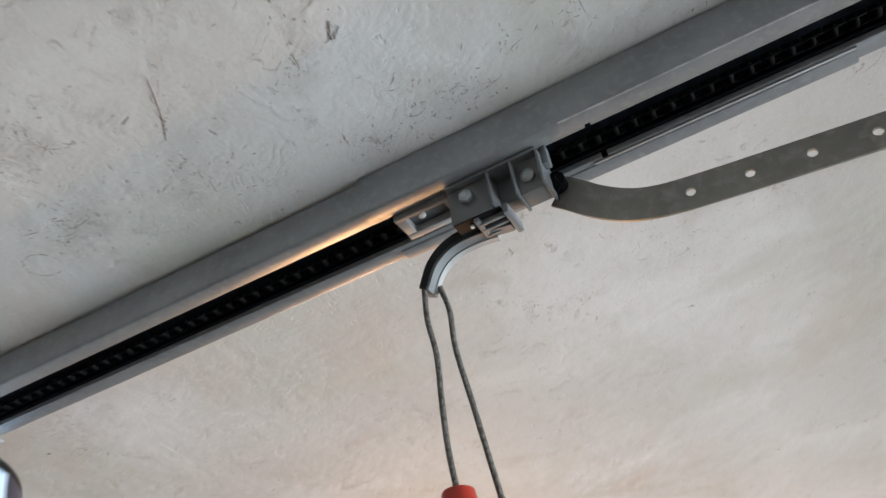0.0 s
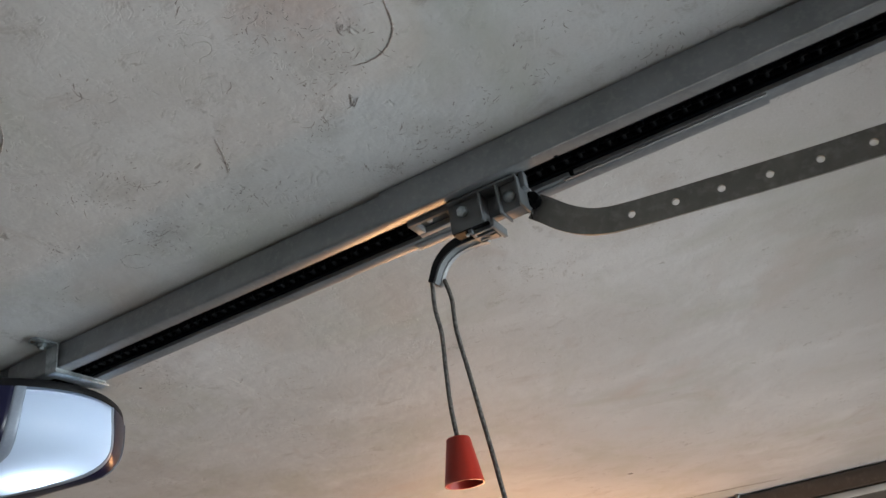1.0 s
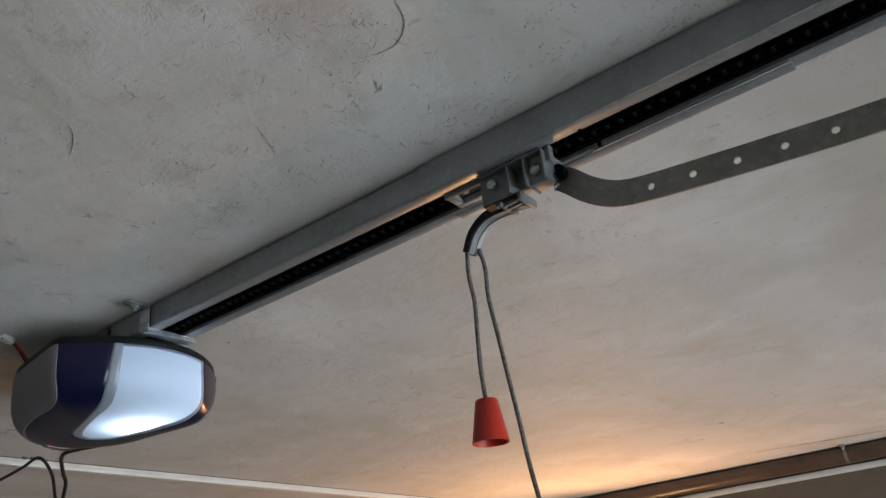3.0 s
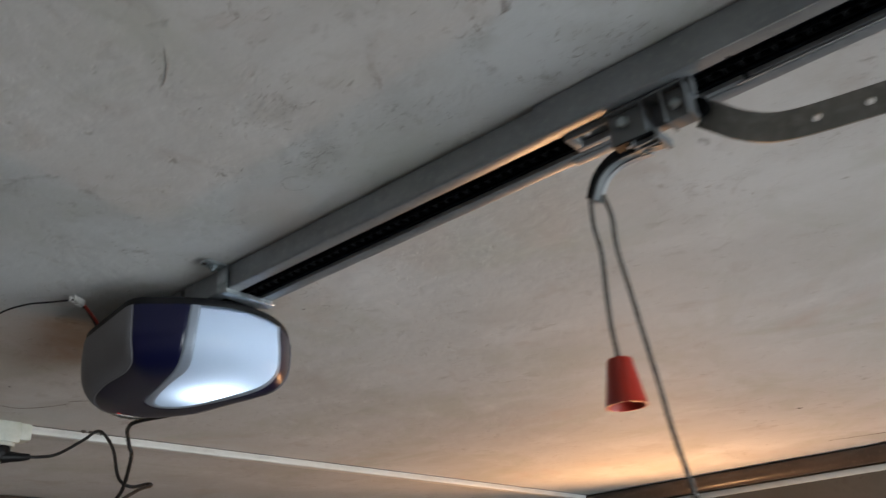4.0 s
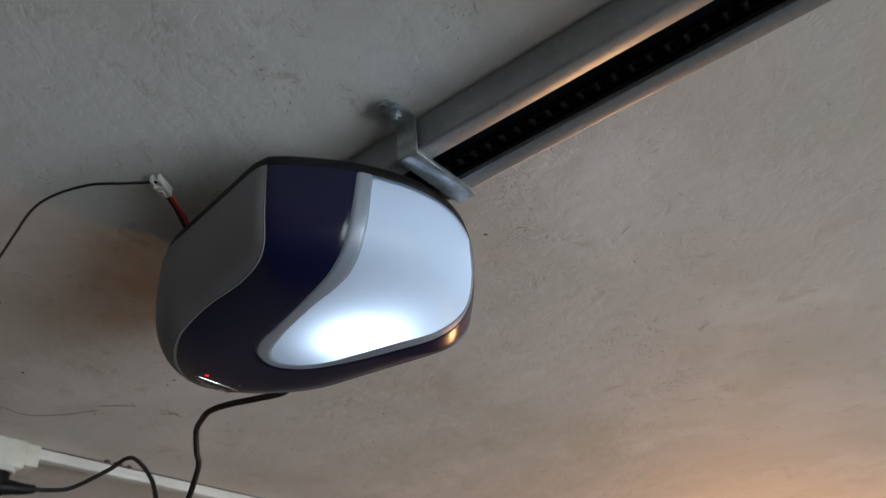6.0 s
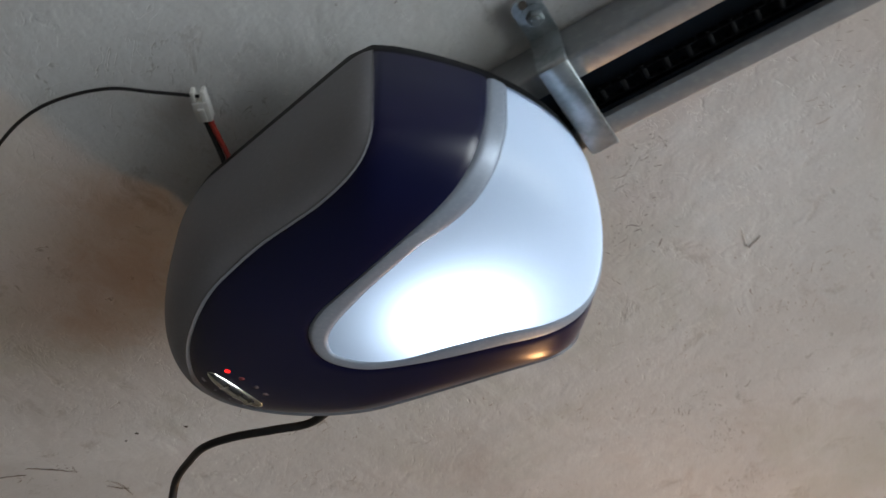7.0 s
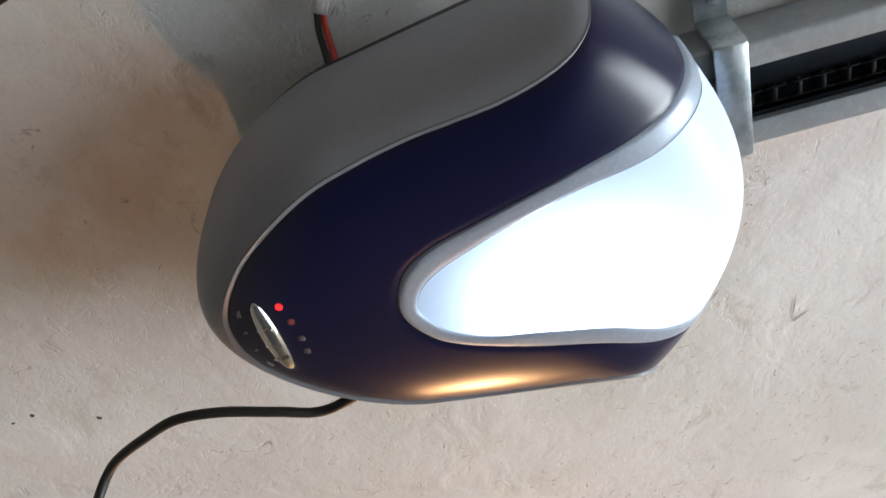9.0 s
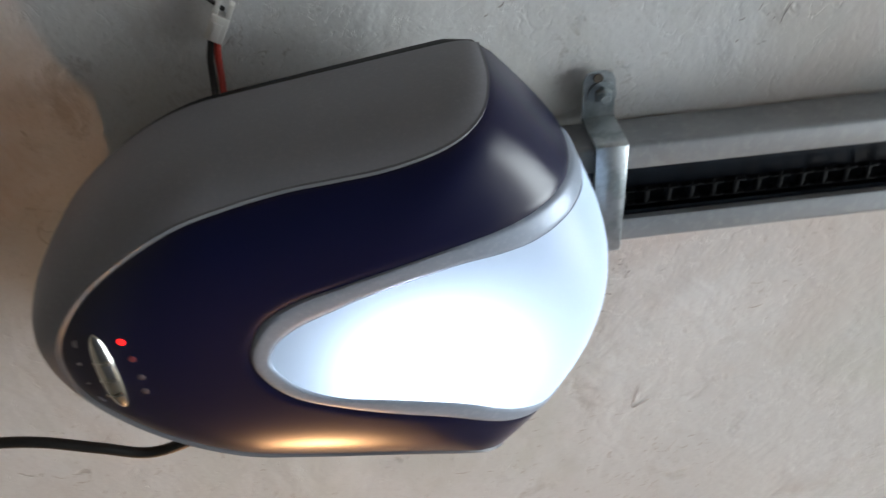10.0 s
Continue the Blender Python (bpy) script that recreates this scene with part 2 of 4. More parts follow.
lt.links.new(ltrans.outputs[0], lmix.inputs[2])
lt.links.new(lmix.outputs[0], lt.nodes["Material Output"].inputs[0])


# ---------------------------------------------------------------- mesh helpers
def mesh_object(name, bm, mat, smooth=True):
    me = bpy.data.meshes.new(name)
    bmesh.ops.recalc_face_normals(bm, faces=bm.faces[:])
    bm.to_mesh(me)
    bm.free()
    me.materials.append(mat)
    if smooth:
        me.polygons.foreach_set("use_smooth", [True] * len(me.polygons))
        me.set_sharp_from_angle(angle=radians(38))
    return new(name, me)


def part(name, bm, mat, parent, label=""):
    ob = mesh_object(name, bm, mat)
    ob.parent = parent
    ob.matrix_parent_inverse = parent.matrix_world.inverted()
    return tagged(ob, label) if label else ob


def thing(name, at, label, category, group=""):
    ob = new(name)
    ob.empty_display_size = 0.02
    ob.matrix_world = Matrix.Translation(at)
    return tagged(ob, label, category, group)


def add_box(bm, lo, hi, bevel=0.0, m=None):
    c = [(a + b) / 2 for a, b in zip(lo, hi)]
    s = [b - a for a, b in zip(lo, hi)]
    made = bmesh.ops.create_cube(bm, size=1.0, matrix=Matrix.Translation(c) @ Matrix.Diagonal((*s, 1)))
    vs = made["verts"]
    if bevel:
        es = list({e for v in vs for e in v.link_edges})
        out = bmesh.ops.bevel(bm, geom=es, offset=bevel, segments=2, profile=0.5, affect="EDGES")
        vs = list({v for f in out["faces"] for v in f.verts} | {v for v in vs if v.is_valid})
    if m:
        bmesh.ops.transform(bm, matrix=m, verts=vs)
    return bm


def box(lo, hi, bevel=0.0):
    return add_box(bmesh.new(), lo, hi, bevel)


def add_rings(bm, rings, closed=True, caps=True):
    rows = [[bm.verts.new(p) for p in ring] for ring in rings]
    n = len(rows[0])
    for a, b in zip(rows, rows[1:]):
        for i in range(n if closed else n - 1):
            j = (i + 1) % n
            bm.faces.new((a[i], a[j], b[j], b[i]))
    if caps and closed:
        bm.faces.new(rows[0])
        bm.faces.new(rows[-1])
    return rows


def add_lathe(bm, profile, m, n=24, caps=True):
    """Revolve (radius, height) pairs round local z."""
    rings = [[m @ Vector((r * math.cos(2 * math.pi * i / n), r * math.sin(2 * math.pi * i / n), h)) for i in range(n)] for r, h in profile]
    add_rings(bm, rings, True, caps)
    return bm


def smooth_line(points, steps=10):
    """Catmull-Rom through the points."""
    ps = [Vector(p) for p in points]
    ps = [2 * ps[0] - ps[1], *ps, 2 * ps[-1] - ps[-2]]
    out = []
    for a, b, c, d in zip(ps, ps[1:], ps[2:], ps[3:]):
        for k in range(steps):
            u = k / steps
            out.append(0.5 * ((2 * b) + (c - a) * u + (2 * a - 5 * b + 4 * c - d) * u * u + (3 * b - a - 3 * c + d) * u ** 3))
    return [*out, ps[-2]]


def add_tube(bm, line, radius, n=10, squash=1.0):
    """A tube along a line; radius: a number or a function of 0..1."""
    rings, up = [], Vector((0.123, 0.05, 1)).normalized()
    for i, p in enumerate(line):
        d = (line[min(i + 1, len(line) - 1)] - line[max(i - 1, 0)]).normalized()
        side = d.cross(up)
        side = side.normalized() if side.length > 1e-4 else Vector((1, 0, 0))
        up = side.cross(d).normalized()
        r = radius(i / (len(line) - 1)) if callable(radius) else radius
        rings.append([p + r * (math.cos(2 * math.pi * k / n) * side + squash * math.sin(2 * math.pi * k / n) * up) for k in range(n)])
    add_rings(bm, rings)
    return bm


def hex_bolt(head, shaft_len, washer=0.0):
    """A hex head with a small crown and, with it, a washer; the axis is local z, the seat at 0."""
    bm = bmesh.new()
    if washer:
        add_lathe(bm, [(washer, 0), (washer, 0.0012), (washer * 0.6, 0.0013)], Matrix(), 24)
    base = 0.0013 if washer else 0.0
    hexa = [[Vector((r * math.cos(math.pi / 3 * i), r * math.sin(math.pi / 3 * i), z)) for i in range(6)]
            for r, z in ((head, base), (head, base + head * 0.6), (head * 0.82, base + head * 0.75))]
    add_rings(bm, hexa)
    add_lathe(bm, [(head * 0.5, base + head * 0.7), (head * 0.5, base + head * 0.75 + shaft_len)], Matrix(), 12)
    return bm


def moved(bm, m):
    bmesh.ops.transform(bm, matrix=m, verts=bm.verts[:])
    return bm


# ---------------------------------------------------------------- the room
def structure(name, bm, mat, label):
    return tagged(mesh_object(name, bm, mat, False), label, kind="structure")


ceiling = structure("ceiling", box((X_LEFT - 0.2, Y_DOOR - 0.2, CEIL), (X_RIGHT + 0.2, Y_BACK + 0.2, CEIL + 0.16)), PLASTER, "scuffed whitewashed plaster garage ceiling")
structure("floor", box((X_LEFT - 0.2, Y_DOOR - 0.2, -0.15), (X_RIGHT + 0.2, Y_BACK + 0.2, 0)), CONCRETE, "dark grey concrete garage floor")
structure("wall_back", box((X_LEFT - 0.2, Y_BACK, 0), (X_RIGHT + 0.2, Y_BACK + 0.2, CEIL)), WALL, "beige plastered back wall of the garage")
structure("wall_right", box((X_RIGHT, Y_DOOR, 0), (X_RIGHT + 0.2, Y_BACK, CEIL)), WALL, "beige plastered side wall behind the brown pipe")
# out of view; stands close to darken and warm the ceiling's left side
structure("wall_left", box((X_LEFT - 0.2, Y_DOOR, 0), (X_LEFT, Y_BACK, CEIL)), WALL, "unseen plastered side wall, set close to darken the ceiling")
front = bmesh.new()
for lo, hi in (((X_LEFT - 0.2, 0), (-0.60, CEIL)), ((1.80, 0), (X_RIGHT + 0.2, CEIL)), ((-0.60, 2.05), (1.80, CEIL))):
    add_box(front, (lo[0], Y_DOOR - 0.2, lo[1]), (hi[0], Y_DOOR, hi[1]))
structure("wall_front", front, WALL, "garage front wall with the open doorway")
ground = bmesh.new()
bmesh.ops.create_grid(ground, x_segments=8, y_segments=8, size=400, matrix=Matrix.Translation((0, -400 + Y_DOOR - 0.2, -0.02)))
structure("ground", ground, GROUND, "grey gravel yard outside the garage")

# pits and the long curved crack in the plaster
rnd = random.Random(4)


def ribbon(points, width, mat, name):
    """A thin ragged crack that follows the points on the ceiling."""
    line = smooth_line([(x, y, CEIL - 0.0004) for x, y in points], 14)
    bm = bmesh.new()
    rows = []
    for i, p in enumerate(line):
        d = (line[min(i + 1, len(line) - 1)] - line[max(i - 1, 0)]).normalized()
        s = Vector((-d.y, d.x, 0))
        w = width * (0.25 + 1.2 * rnd.random()) * (0.3 + math.sin(math.pi * min(1, max(0, i / (len(line) - 1)))))
        mid = p + s * rnd.uniform(-1, 1) * width * 0.35
        rows.append([bm.verts.new(q) for q in (mid - s * w / 2, mid + Vector((0, 0, -0.0005)), mid + s * w / 2)])
    for a, b in zip(rows, rows[1:]):
        for k in (0, 1):
            bm.faces.new((a[k], a[k + 1], b[k + 1], b[k]))
    return part(name, bm, mat, ceiling)


ribbon([(-0.115, 0.52), (-0.088, 0.561), (-0.052, 0.612), (-0.015, 0.655)], 0.0022, RUST_PIT, "crack")
ribbon([(-0.015, 0.655), (0.006, 0.682), (0.020, 0.694), (0.045, 0.710)], 0.0075, RUST_PIT, "crack")
ribbon([(0.045, 0.710), (0.085, 0.712), (0.115, 0.68), (0.135, 0.64)], 0.0016, RUST_PIT, "crack")
ribbon([(0.128, 0.630), (0.141, 0.616), (0.160, 0.598)], 0.0016, RUST_PIT, "crack")
ribbon([(0.188, 0.590), (0.201, 0.586), (0.222, 0.592)], 0.0016, RUST_PIT, "crack")
ribbon([(1.80, -0.10), (1.84, -0.28), (1.87, -0.42)], 0.006, RUST_PIT, "crack")


def stroke(bm, x, y, turn, size, bend, width, steps=6):
    """One short curled scratch in the plaster."""
    row = []
    for k in range(steps):
        w = width * math.sin(math.pi * (k + 0.5) / steps) * rnd.uniform(0.5, 1.3)
        row.append([bm.verts.new((x - math.sin(turn) * q * w, y + math.cos(turn) * q * w, CEIL - 0.0004)) for q in (-1, 1)])
        x, y, turn = x + math.cos(turn) * size / (steps - 1), y + math.sin(turn) * size / (steps - 1), turn + bend / (steps - 1) + rnd.gauss(0, 0.28)
    for p, q in zip(row, row[1:]):
        bm.faces.new((p[0], p[1], q[1], q[0]))


def broken_arc(bm, cx, cy, r, a0, a1, width, gap):
    """A ring-shaped scrape made of many short strokes with gaps."""
    a = a0
    while a < a1:
        span = rnd.uniform(0.10, 0.32)
        if rnd.random() > gap:
            rr = r * rnd.uniform(0.97, 1.03)
            stroke(bm, cx + rr * math.cos(a), cy + rr * math.sin(a), a + math.pi / 2, rr * span, span, width * rnd.uniform(0.5, 1.4))
        a += span * 0.9


def scuffs(bm, clusters):
    """Clusters of specks and short curls: middle, spread along and across the trowel's stroke, specks, curls."""
    for cx, cy, along, across, specks, curls in clusters:
        specks, curls = int(specks * 0.7), int(curls * 0.6)
        for k in range(specks + curls):
            a, b = rnd.gauss(0, along * 0.8), rnd.gauss(0, across * 0.8)
            x, y = cx + 0.71 * (a - b), cy + 0.71 * (a + b)
            if k < specks:
                stroke(bm, x, y, rnd.gauss(0.8, 0.7), rnd.uniform(0.0012, 0.0045), rnd.uniform(-0.8, 0.8), rnd.uniform(0.00018, 0.00058), 4)
            else:
                stroke(bm, x, y, rnd.gauss(0.8, 0.4), rnd.uniform(0.005, 0.016), rnd.uniform(-1.4, 1.4), rnd.uniform(0.00025, 0.00058))


marks = bmesh.new()
scuffs(marks, ((-0.174, -0.510, 0.020, 0.016, 60, 16), (-0.155, -0.468, 0.018, 0.018, 60, 8), (-0.205, -0.475, 0.016, 0.014, 30, 5), (-0.114, -0.439, 0.014, 0.007, 34, 5), (-0.119, -0.475, 0.004, 0.004, 5, 4),
               (-0.062, -0.490, 0.010, 0.014, 22, 3), (-0.036, -0.487, 0.014, 0.014, 48, 8), (-0.031, -0.520, 0.013, 0.012, 46, 7), (-0.127, -0.354, 0.012, 0.004, 14, 5), (-0.075, -0.334, 0.014, 0.010, 40, 7),
               (-0.056, -0.365, 0.014, 0.010, 24, 3), (-0.160, -0.275, 0.014, 0.015, 44, 8), (-0.150, -0.240, 0.012, 0.014, 46, 5), (-0.078, -0.225, 0.014, 0.015, 90, 10), (-0.090, -0.250, 0.010, 0.013, 36, 6),
               (-0.121, -0.153, 0.016, 0.016, 32, 7), (-0.185, -0.215, 0.010, 0.012, 18, 2), (-0.255, -0.341, 0.010, 0.007, 12, 6), (-0.243, -0.243, 0.010, 0.012, 14, 3), (-0.054, -0.555, 0.008, 0.014, 24, 4),
               (-0.056, -0.595, 0.012, 0.014, 34, 5), (-0.038, -0.439, 0.010, 0.016, 34, 4), (-0.225, -0.470, 0.016, 0.012, 24, 6), (-0.27, -0.44, 0.02, 0.02, 16, 4), (-0.030, -0.680, 0.018, 0.018, 46, 6),
               (-0.20, -0.60, 0.03, 0.02, 26, 6), (-0.10, -0.62, 0.02, 0.02, 20, 3), (-0.060, -0.080, 0.014, 0.014, 22, 4), (-0.10, 0.05, 0.03, 0.02, 18, 5), (-0.115, -0.30, 0.03, 0.03, 24, 3),
               (0.177, 0.034, 0.022, 0.016, 60, 9), (0.486, 0.076, 0.022, 0.016, 60, 9), (0.411, 0.077, 0.022, 0.016, 60, 9), (0.596, 0.086, 0.022, 0.016, 60, 9), (0.114, 0.001, 0.022, 0.016, 60, 9)))
broken_arc(marks, -0.208, -0.506, 0.018, 0.3, 2.6, 0.00034, 0.2)
broken_arc(marks, -0.065, -0.184, 0.013, -0.4, 5.0, 0.00050, 0.15)
broken_arc(marks, -0.152, -0.290, 0.014, -0.6, 2.4, 0.00045, 0.25)
stroke(marks, -0.118, -0.437, 1.0, 0.016, 0.8, 0.0005, 9)
stroke(marks, -0.190, -0.420, 0.7, 0.015, 0.5, 0.0005, 9)
tagged(part("scratches", marks, SCUFF, ceiling), kind="stuff")
# long curved scratches in the whitewash
for points, width in (([(-0.1919, -0.5479), (-0.175, -0.5438), (-0.1611, -0.5376), (-0.1511, -0.5278), (-0.1458, -0.5174), (-0.1454, -0.5057), (-0.1492, -0.4946)], 0.0017),
                      ([(-0.1256, -0.476), (-0.1158, -0.4706), (-0.1133, -0.4713), (-0.1194, -0.4786)], 0.0008),
                      ([(-0.1503, -0.3666), (-0.1349, -0.3589), (-0.1207, -0.3501), (-0.108, -0.3412)], 0.0007),
                      ([(-0.2579, -0.268), (-0.2492, -0.2581), (-0.2396, -0.2409), (-0.2348, -0.2268)], 0.0013),
                      ([(0.211, -0.0336), (0.234, -0.0307), (0.2328, -0.0355), (0.228, -0.0424)], 0.0007)):
    ribbon(points, width * 0.75, FAINT, "scratch")
faint = bmesh.new()
scuffs(faint, ((0.242, -0.452, 0.030, 0.030, 50, 10), (0.202, -0.578, 0.024, 0.030, 36, 8), (0.218, -0.662, 0.026, 0.026, 40, 8), (0.298, -0.060, 0.040, 0.030, 80, 12), (0.122, -0.125, 0.020, 0.020, 26, 4),
               (0.30, 0.02, 0.05, 0.05, 70, 16), (0.24, 0.30, 0.06, 0.06, 130, 30), (0.36, 0.16, 0.04, 0.05, 60, 12), (0.28, 0.42, 0.04, 0.04, 50, 12), (0.50, -0.30, 0.05, 0.05, 40, 8), (0.45, 0.35, 0.05, 0.05, 50, 8)))
tagged(part("scratches", faint, FAINT, ceiling), kind="stuff")
spots = bmesh.new()
scuffs(spots, ((-0.076, 0.470, 0.006, 0.006, 10, 2), (-0.068, 0.496, 0.006, 0.006, 10, 2), (-0.089, 0.556, 0.006, 0.006, 10, 2), (-0.042, 0.564, 0.006, 0.006, 10, 2), (0.002, 0.630, 0.006, 0.006, 10, 2), (0.094, 0.751, 0.006, 0.006, 10, 2), (0.137, 0.645, 0.006, 0.006, 10, 2), (0.149, 0.601, 0.006, 0.006, 10, 2)))
tagged(part("scratches", spots, RUST_PIT, ceiling), kind="stuff")
ribbon([(0.194, 0.599), (0.205, 0.592), (0.212, 0.585)], 0.0018, RUST_PIT, "crack")


def pit(x, y, r):
    bm = bmesh.new()
    n = 9
    rim = [bm.verts.new((x + r * rnd.uniform(0.6, 1.3) * math.cos(2 * math.pi * i / n), y + r * rnd.uniform(0.6, 1.3) * math.sin(2 * math.pi * i / n), CEIL - 0.0004)) for i in range(n)]
    mid = bm.verts.new((x, y, CEIL - 0.0012))
    for i in range(n):
        bm.faces.new((rim[i], rim[(i + 1) % n], mid))
    part("pit", bm, PIT_AND_SHADE, ceiling)


for x, y, r in ((1.346, -0.178, 0.006), (0.153, 0.058, 0.0018), (0.147, 0.503, 0.002), (0.165, 0.461, 0.002), (-0.21, 0.40, 0.002), (-0.06, 0.50, 0.002), (0.02, 0.60, 0.002), (0.15, 0.52, 0.0015)):
    pit(x, y, r)

# brown pipes along the top of the walls, with a pale strip under the one on the side wall
for name, a, b, label in (("wall_pipe", (1.985, Y_DOOR + 0.05, 2.2755), (1.985, Y_BACK - 0.05, 2.2755), "brown painted pipe along the top of the side wall"),
                          ("wall_pipe", (X_LEFT + 0.05, 1.515, 2.2755), (1.955, 1.515, 2.2755), "brown painted pipe along the top of the back wall")):
    ob = thing(name, a, label, "pipe", "brown pipes under the ceiling")
    part("tube", add_tube(bmesh.new(), [Vector(a), (Vector(a) + Vector(b)) / 2, Vector(b)], 0.0235, 24), BROWN, ob)
    if a[0] > 1:
        for y in (-1.4, -0.283, 0.85):
            clip = bmesh.new()
            ring = [Vector((1.985 + 0.0255 * math.cos(radians(t)), y, 2.2755 + 0.0255 * math.sin(radians(t)))) for t in range(100, 275, 12)]
            add_rings(clip, [[p + Vector((0, dy, 0)) for p in ring] for dy in (-0.004, 0.004)], False)
            add_box(clip, (1.945, y - 0.006, 2.294), (1.970, y + 0.006, 2.2995), 0.0008)
            part("clip_screw", moved(hex_bolt(0.0040, 0.003, 0.0058), pose(1.9565, y, 2.2938, 180)), ZINC, ob)
            part("pipe_clip", clip, STRAP, ob, "shiny zinc pipe clip")
strip = thing("cable_strip", (2.04, 0, 2.25), "pale plastic cable strip along the side wall", "cable strip")
for y0, y1 in ((Y_DOOR + 0.1, -0.437), (-0.431, 0.62)):
    part("cover", box((2.034, y0, 2.238), (2.0498, y1, 2.254), 0.002), WHITE, strip)

# white mini trunking across the ceiling, with the socket box and its plug
lean = math.atan2(-0.036, 1.0)
trunk_m = Matrix.Translation((0.05, 0.828, CEIL)) @ Matrix.Rotation(lean, 4, "Z")
trunk = thing("mini_trunking", (0.05, 0.822, CEIL), "white plastic mini trunking fixed across the ceiling", "trunking")
part("base", moved(box((0.09, -0.011, -0.006), (1.96, 0.011, -0.0005)), trunk_m), WHITE, trunk)
part("lid", moved(box((0.09, -0.0125, -0.0150), (1.96, 0.0125, -0.0062), 0.0015), trunk_m), WHITE, trunk)
# dark strip laid on the ceiling as the trunking's shadow line
part("shadow_strip", moved(box((0.09, -0.0155, -0.0014), (1.96, -0.0127, -0.0004)), trunk_m), PIT_AND_SHADE, trunk, "dark strip for the shadow line along the trunking")
lump = bmesh.new()
for k, (x, w) in enumerate(((0.245, 0.010), (0.262, 0.014), (0.280, 0.008))):
    add_lathe(lump, [(w * 0.5, 0), (w * 0.42, -0.003), (w * 0.15, -0.005)], Matrix.Translation((x, 0.797, CEIL - 0.0004)) @ Matrix.Diagonal((1, 0.5, 1, 1)), 9)
part("dried_filler", lump, PIT_AND_SHADE, ceiling)
sock = thing("socket_box", (0.095, 0.83, CEIL), "aged white surface socket box on the ceiling", "socket")
part("back_box", box((0.082, 0.796, 2.262), (0.132, 0.862, 2.2996), 0.004), SOCKET, sock)
part("cable_entry", box((0.1325, 0.803, 2.270), (0.153, 0.842, 2.2996), 0.003), SOCKET, sock)
part("socket_rim", add_lathe(bmesh.new(), [(0.022, 0), (0.022, -0.006), (0.018, -0.006), (0.018, -0.001)], pose(0.106, 0.816, 2.262), 28), SOCKET, sock)
part("fixing_lug", box((0.072, 0.80, 2.266), (0.0818, 0.822, 2.276), 0.002), SOCKET, sock)

cord = thing("power_cord", (0.09, 0.237, 2.19), "black rubber power cord looping from the opener to the socket", "cable")
plug = bmesh.new()
add_lathe(plug, [(0.0165, 2.252), (0.0185, 2.247), (0.0185, 2.236), (0.015, 2.228), (0.006, 2.226)], Matrix.Translation((0.104, 0.814, 0.004)), 24)
add_tube(plug, smooth_line([(0.108, 0.808, 2.237), (0.122, 0.803, 2.238), (0.136, 0.799, 2.238), (0.151, 0.797, 2.240)], 5), lambda u: 0.0115 - 0.006 * u, 14)
part("plug", plug, BLACK, cord)
cable_line = smooth_line([(0.090, 0.205, 2.200), (0.098, 0.232, 2.199), (0.1064, 0.2605, 2.1990), (0.0970, 0.2840, 2.1975), (0.0868, 0.3120, 2.1972), (0.0842, 0.3372, 2.1970), (0.0935, 0.3614, 2.1980), (0.1034, 0.3822, 2.1975), (0.1108, 0.3926, 2.1930), (0.1185, 0.4000, 2.1820), (0.1290, 0.4100, 2.1680),
                          (0.148, 0.46, 2.132), (0.154, 0.502, 2.114), (0.175, 0.53, 2.122), (0.235, 0.565, 2.154), (0.268, 0.585, 2.166), (0.272, 0.600, 2.172), (0.240, 0.600, 2.165), (0.222, 0.61, 2.18),
                          (0.232, 0.655, 2.235), (0.236, 0.700, 2.272), (0.231, 0.722, 2.281), (0.220, 0.745, 2.268), (0.190, 0.775, 2.245), (0.165, 0.79, 2.240), (0.149, 0.797, 2.240)], 10)
part("cable", add_tube(bmesh.new(), cable_line, 0.0029, 12), CABLE, cord)


# ---------------------------------------------------------------- rail
RX = 0.0272           # middle of the rail
RAIL_BOTTOM = 2.267


def folded(profile, thick, y0, y1, z0=0.0):
    """A bent sheet: the open (x, z) profile, thickened inwards, drawn along y."""
    n = len(profile)
    dirs = [(Vector(b) - Vector(a)).normalized() for a, b in zip(profile, profile[1:])]
    inner = []
    for i, p in enumerate(profile):
        a, b = dirs[max(0, i - 1)], dirs[min(n - 2, i)]
        na, nb = Vector((a.y, -a.x)), Vector((b.y, -b.x))
        m = (na + nb).normalized()
        inner.append(Vector(p) + m * thick / max(0.4, m.dot(nb)))
    loop = [Vector(p) for p in profile] + inner[::-1]
    bm = bmesh.new()
    add_rings(bm, [[(RX + p.x, y, p.y) for p in loop] for y in (y0, y1)])
    return bm


def rail_profile(half, bottom, top, slot, lip, rib):
    r = 0.0026 if rib else 0.0017
    left = [(-slot, bottom + lip), (-slot - 0.0002, bottom + 0.0014), (-slot - 0.0005, bottom + 0.0004), (-slot - 0.0011, bottom)]
    left += [(-half + r - r * math.sin(radians(a)), bottom + r - r * math.cos(radians(a))) for a in (0, 22.5, 45, 67.5, 90)]
    left += [(-half, bottom + 0.0125), (-half + rib, bottom + 0.0128), (-half + rib, top)]
    return left + [(-x, z) for x, z in left[::-1]]


rail = thing("ceiling_rail", (RX, -1.0, CEIL), "galvanised steel drive rail bolted under the ceiling", "rail", "")
JOINT = -0.575
part("rail_section", folded(rail_profile(0.0312, RAIL_BOTTOM + 0.0015, 2.2970, 0.0158, 0.004, 0.0008), 0.0013, JOINT + 0.002, 0.09), GALV, rail)
part("rail_section", folded(rail_profile(0.0312, RAIL_BOTTOM + 0.0015, 2.2970, 0.0158, 0.004, 0.0008), 0.0013, Y_DOOR + 0.3, JOINT - 0.002), GALV, rail)
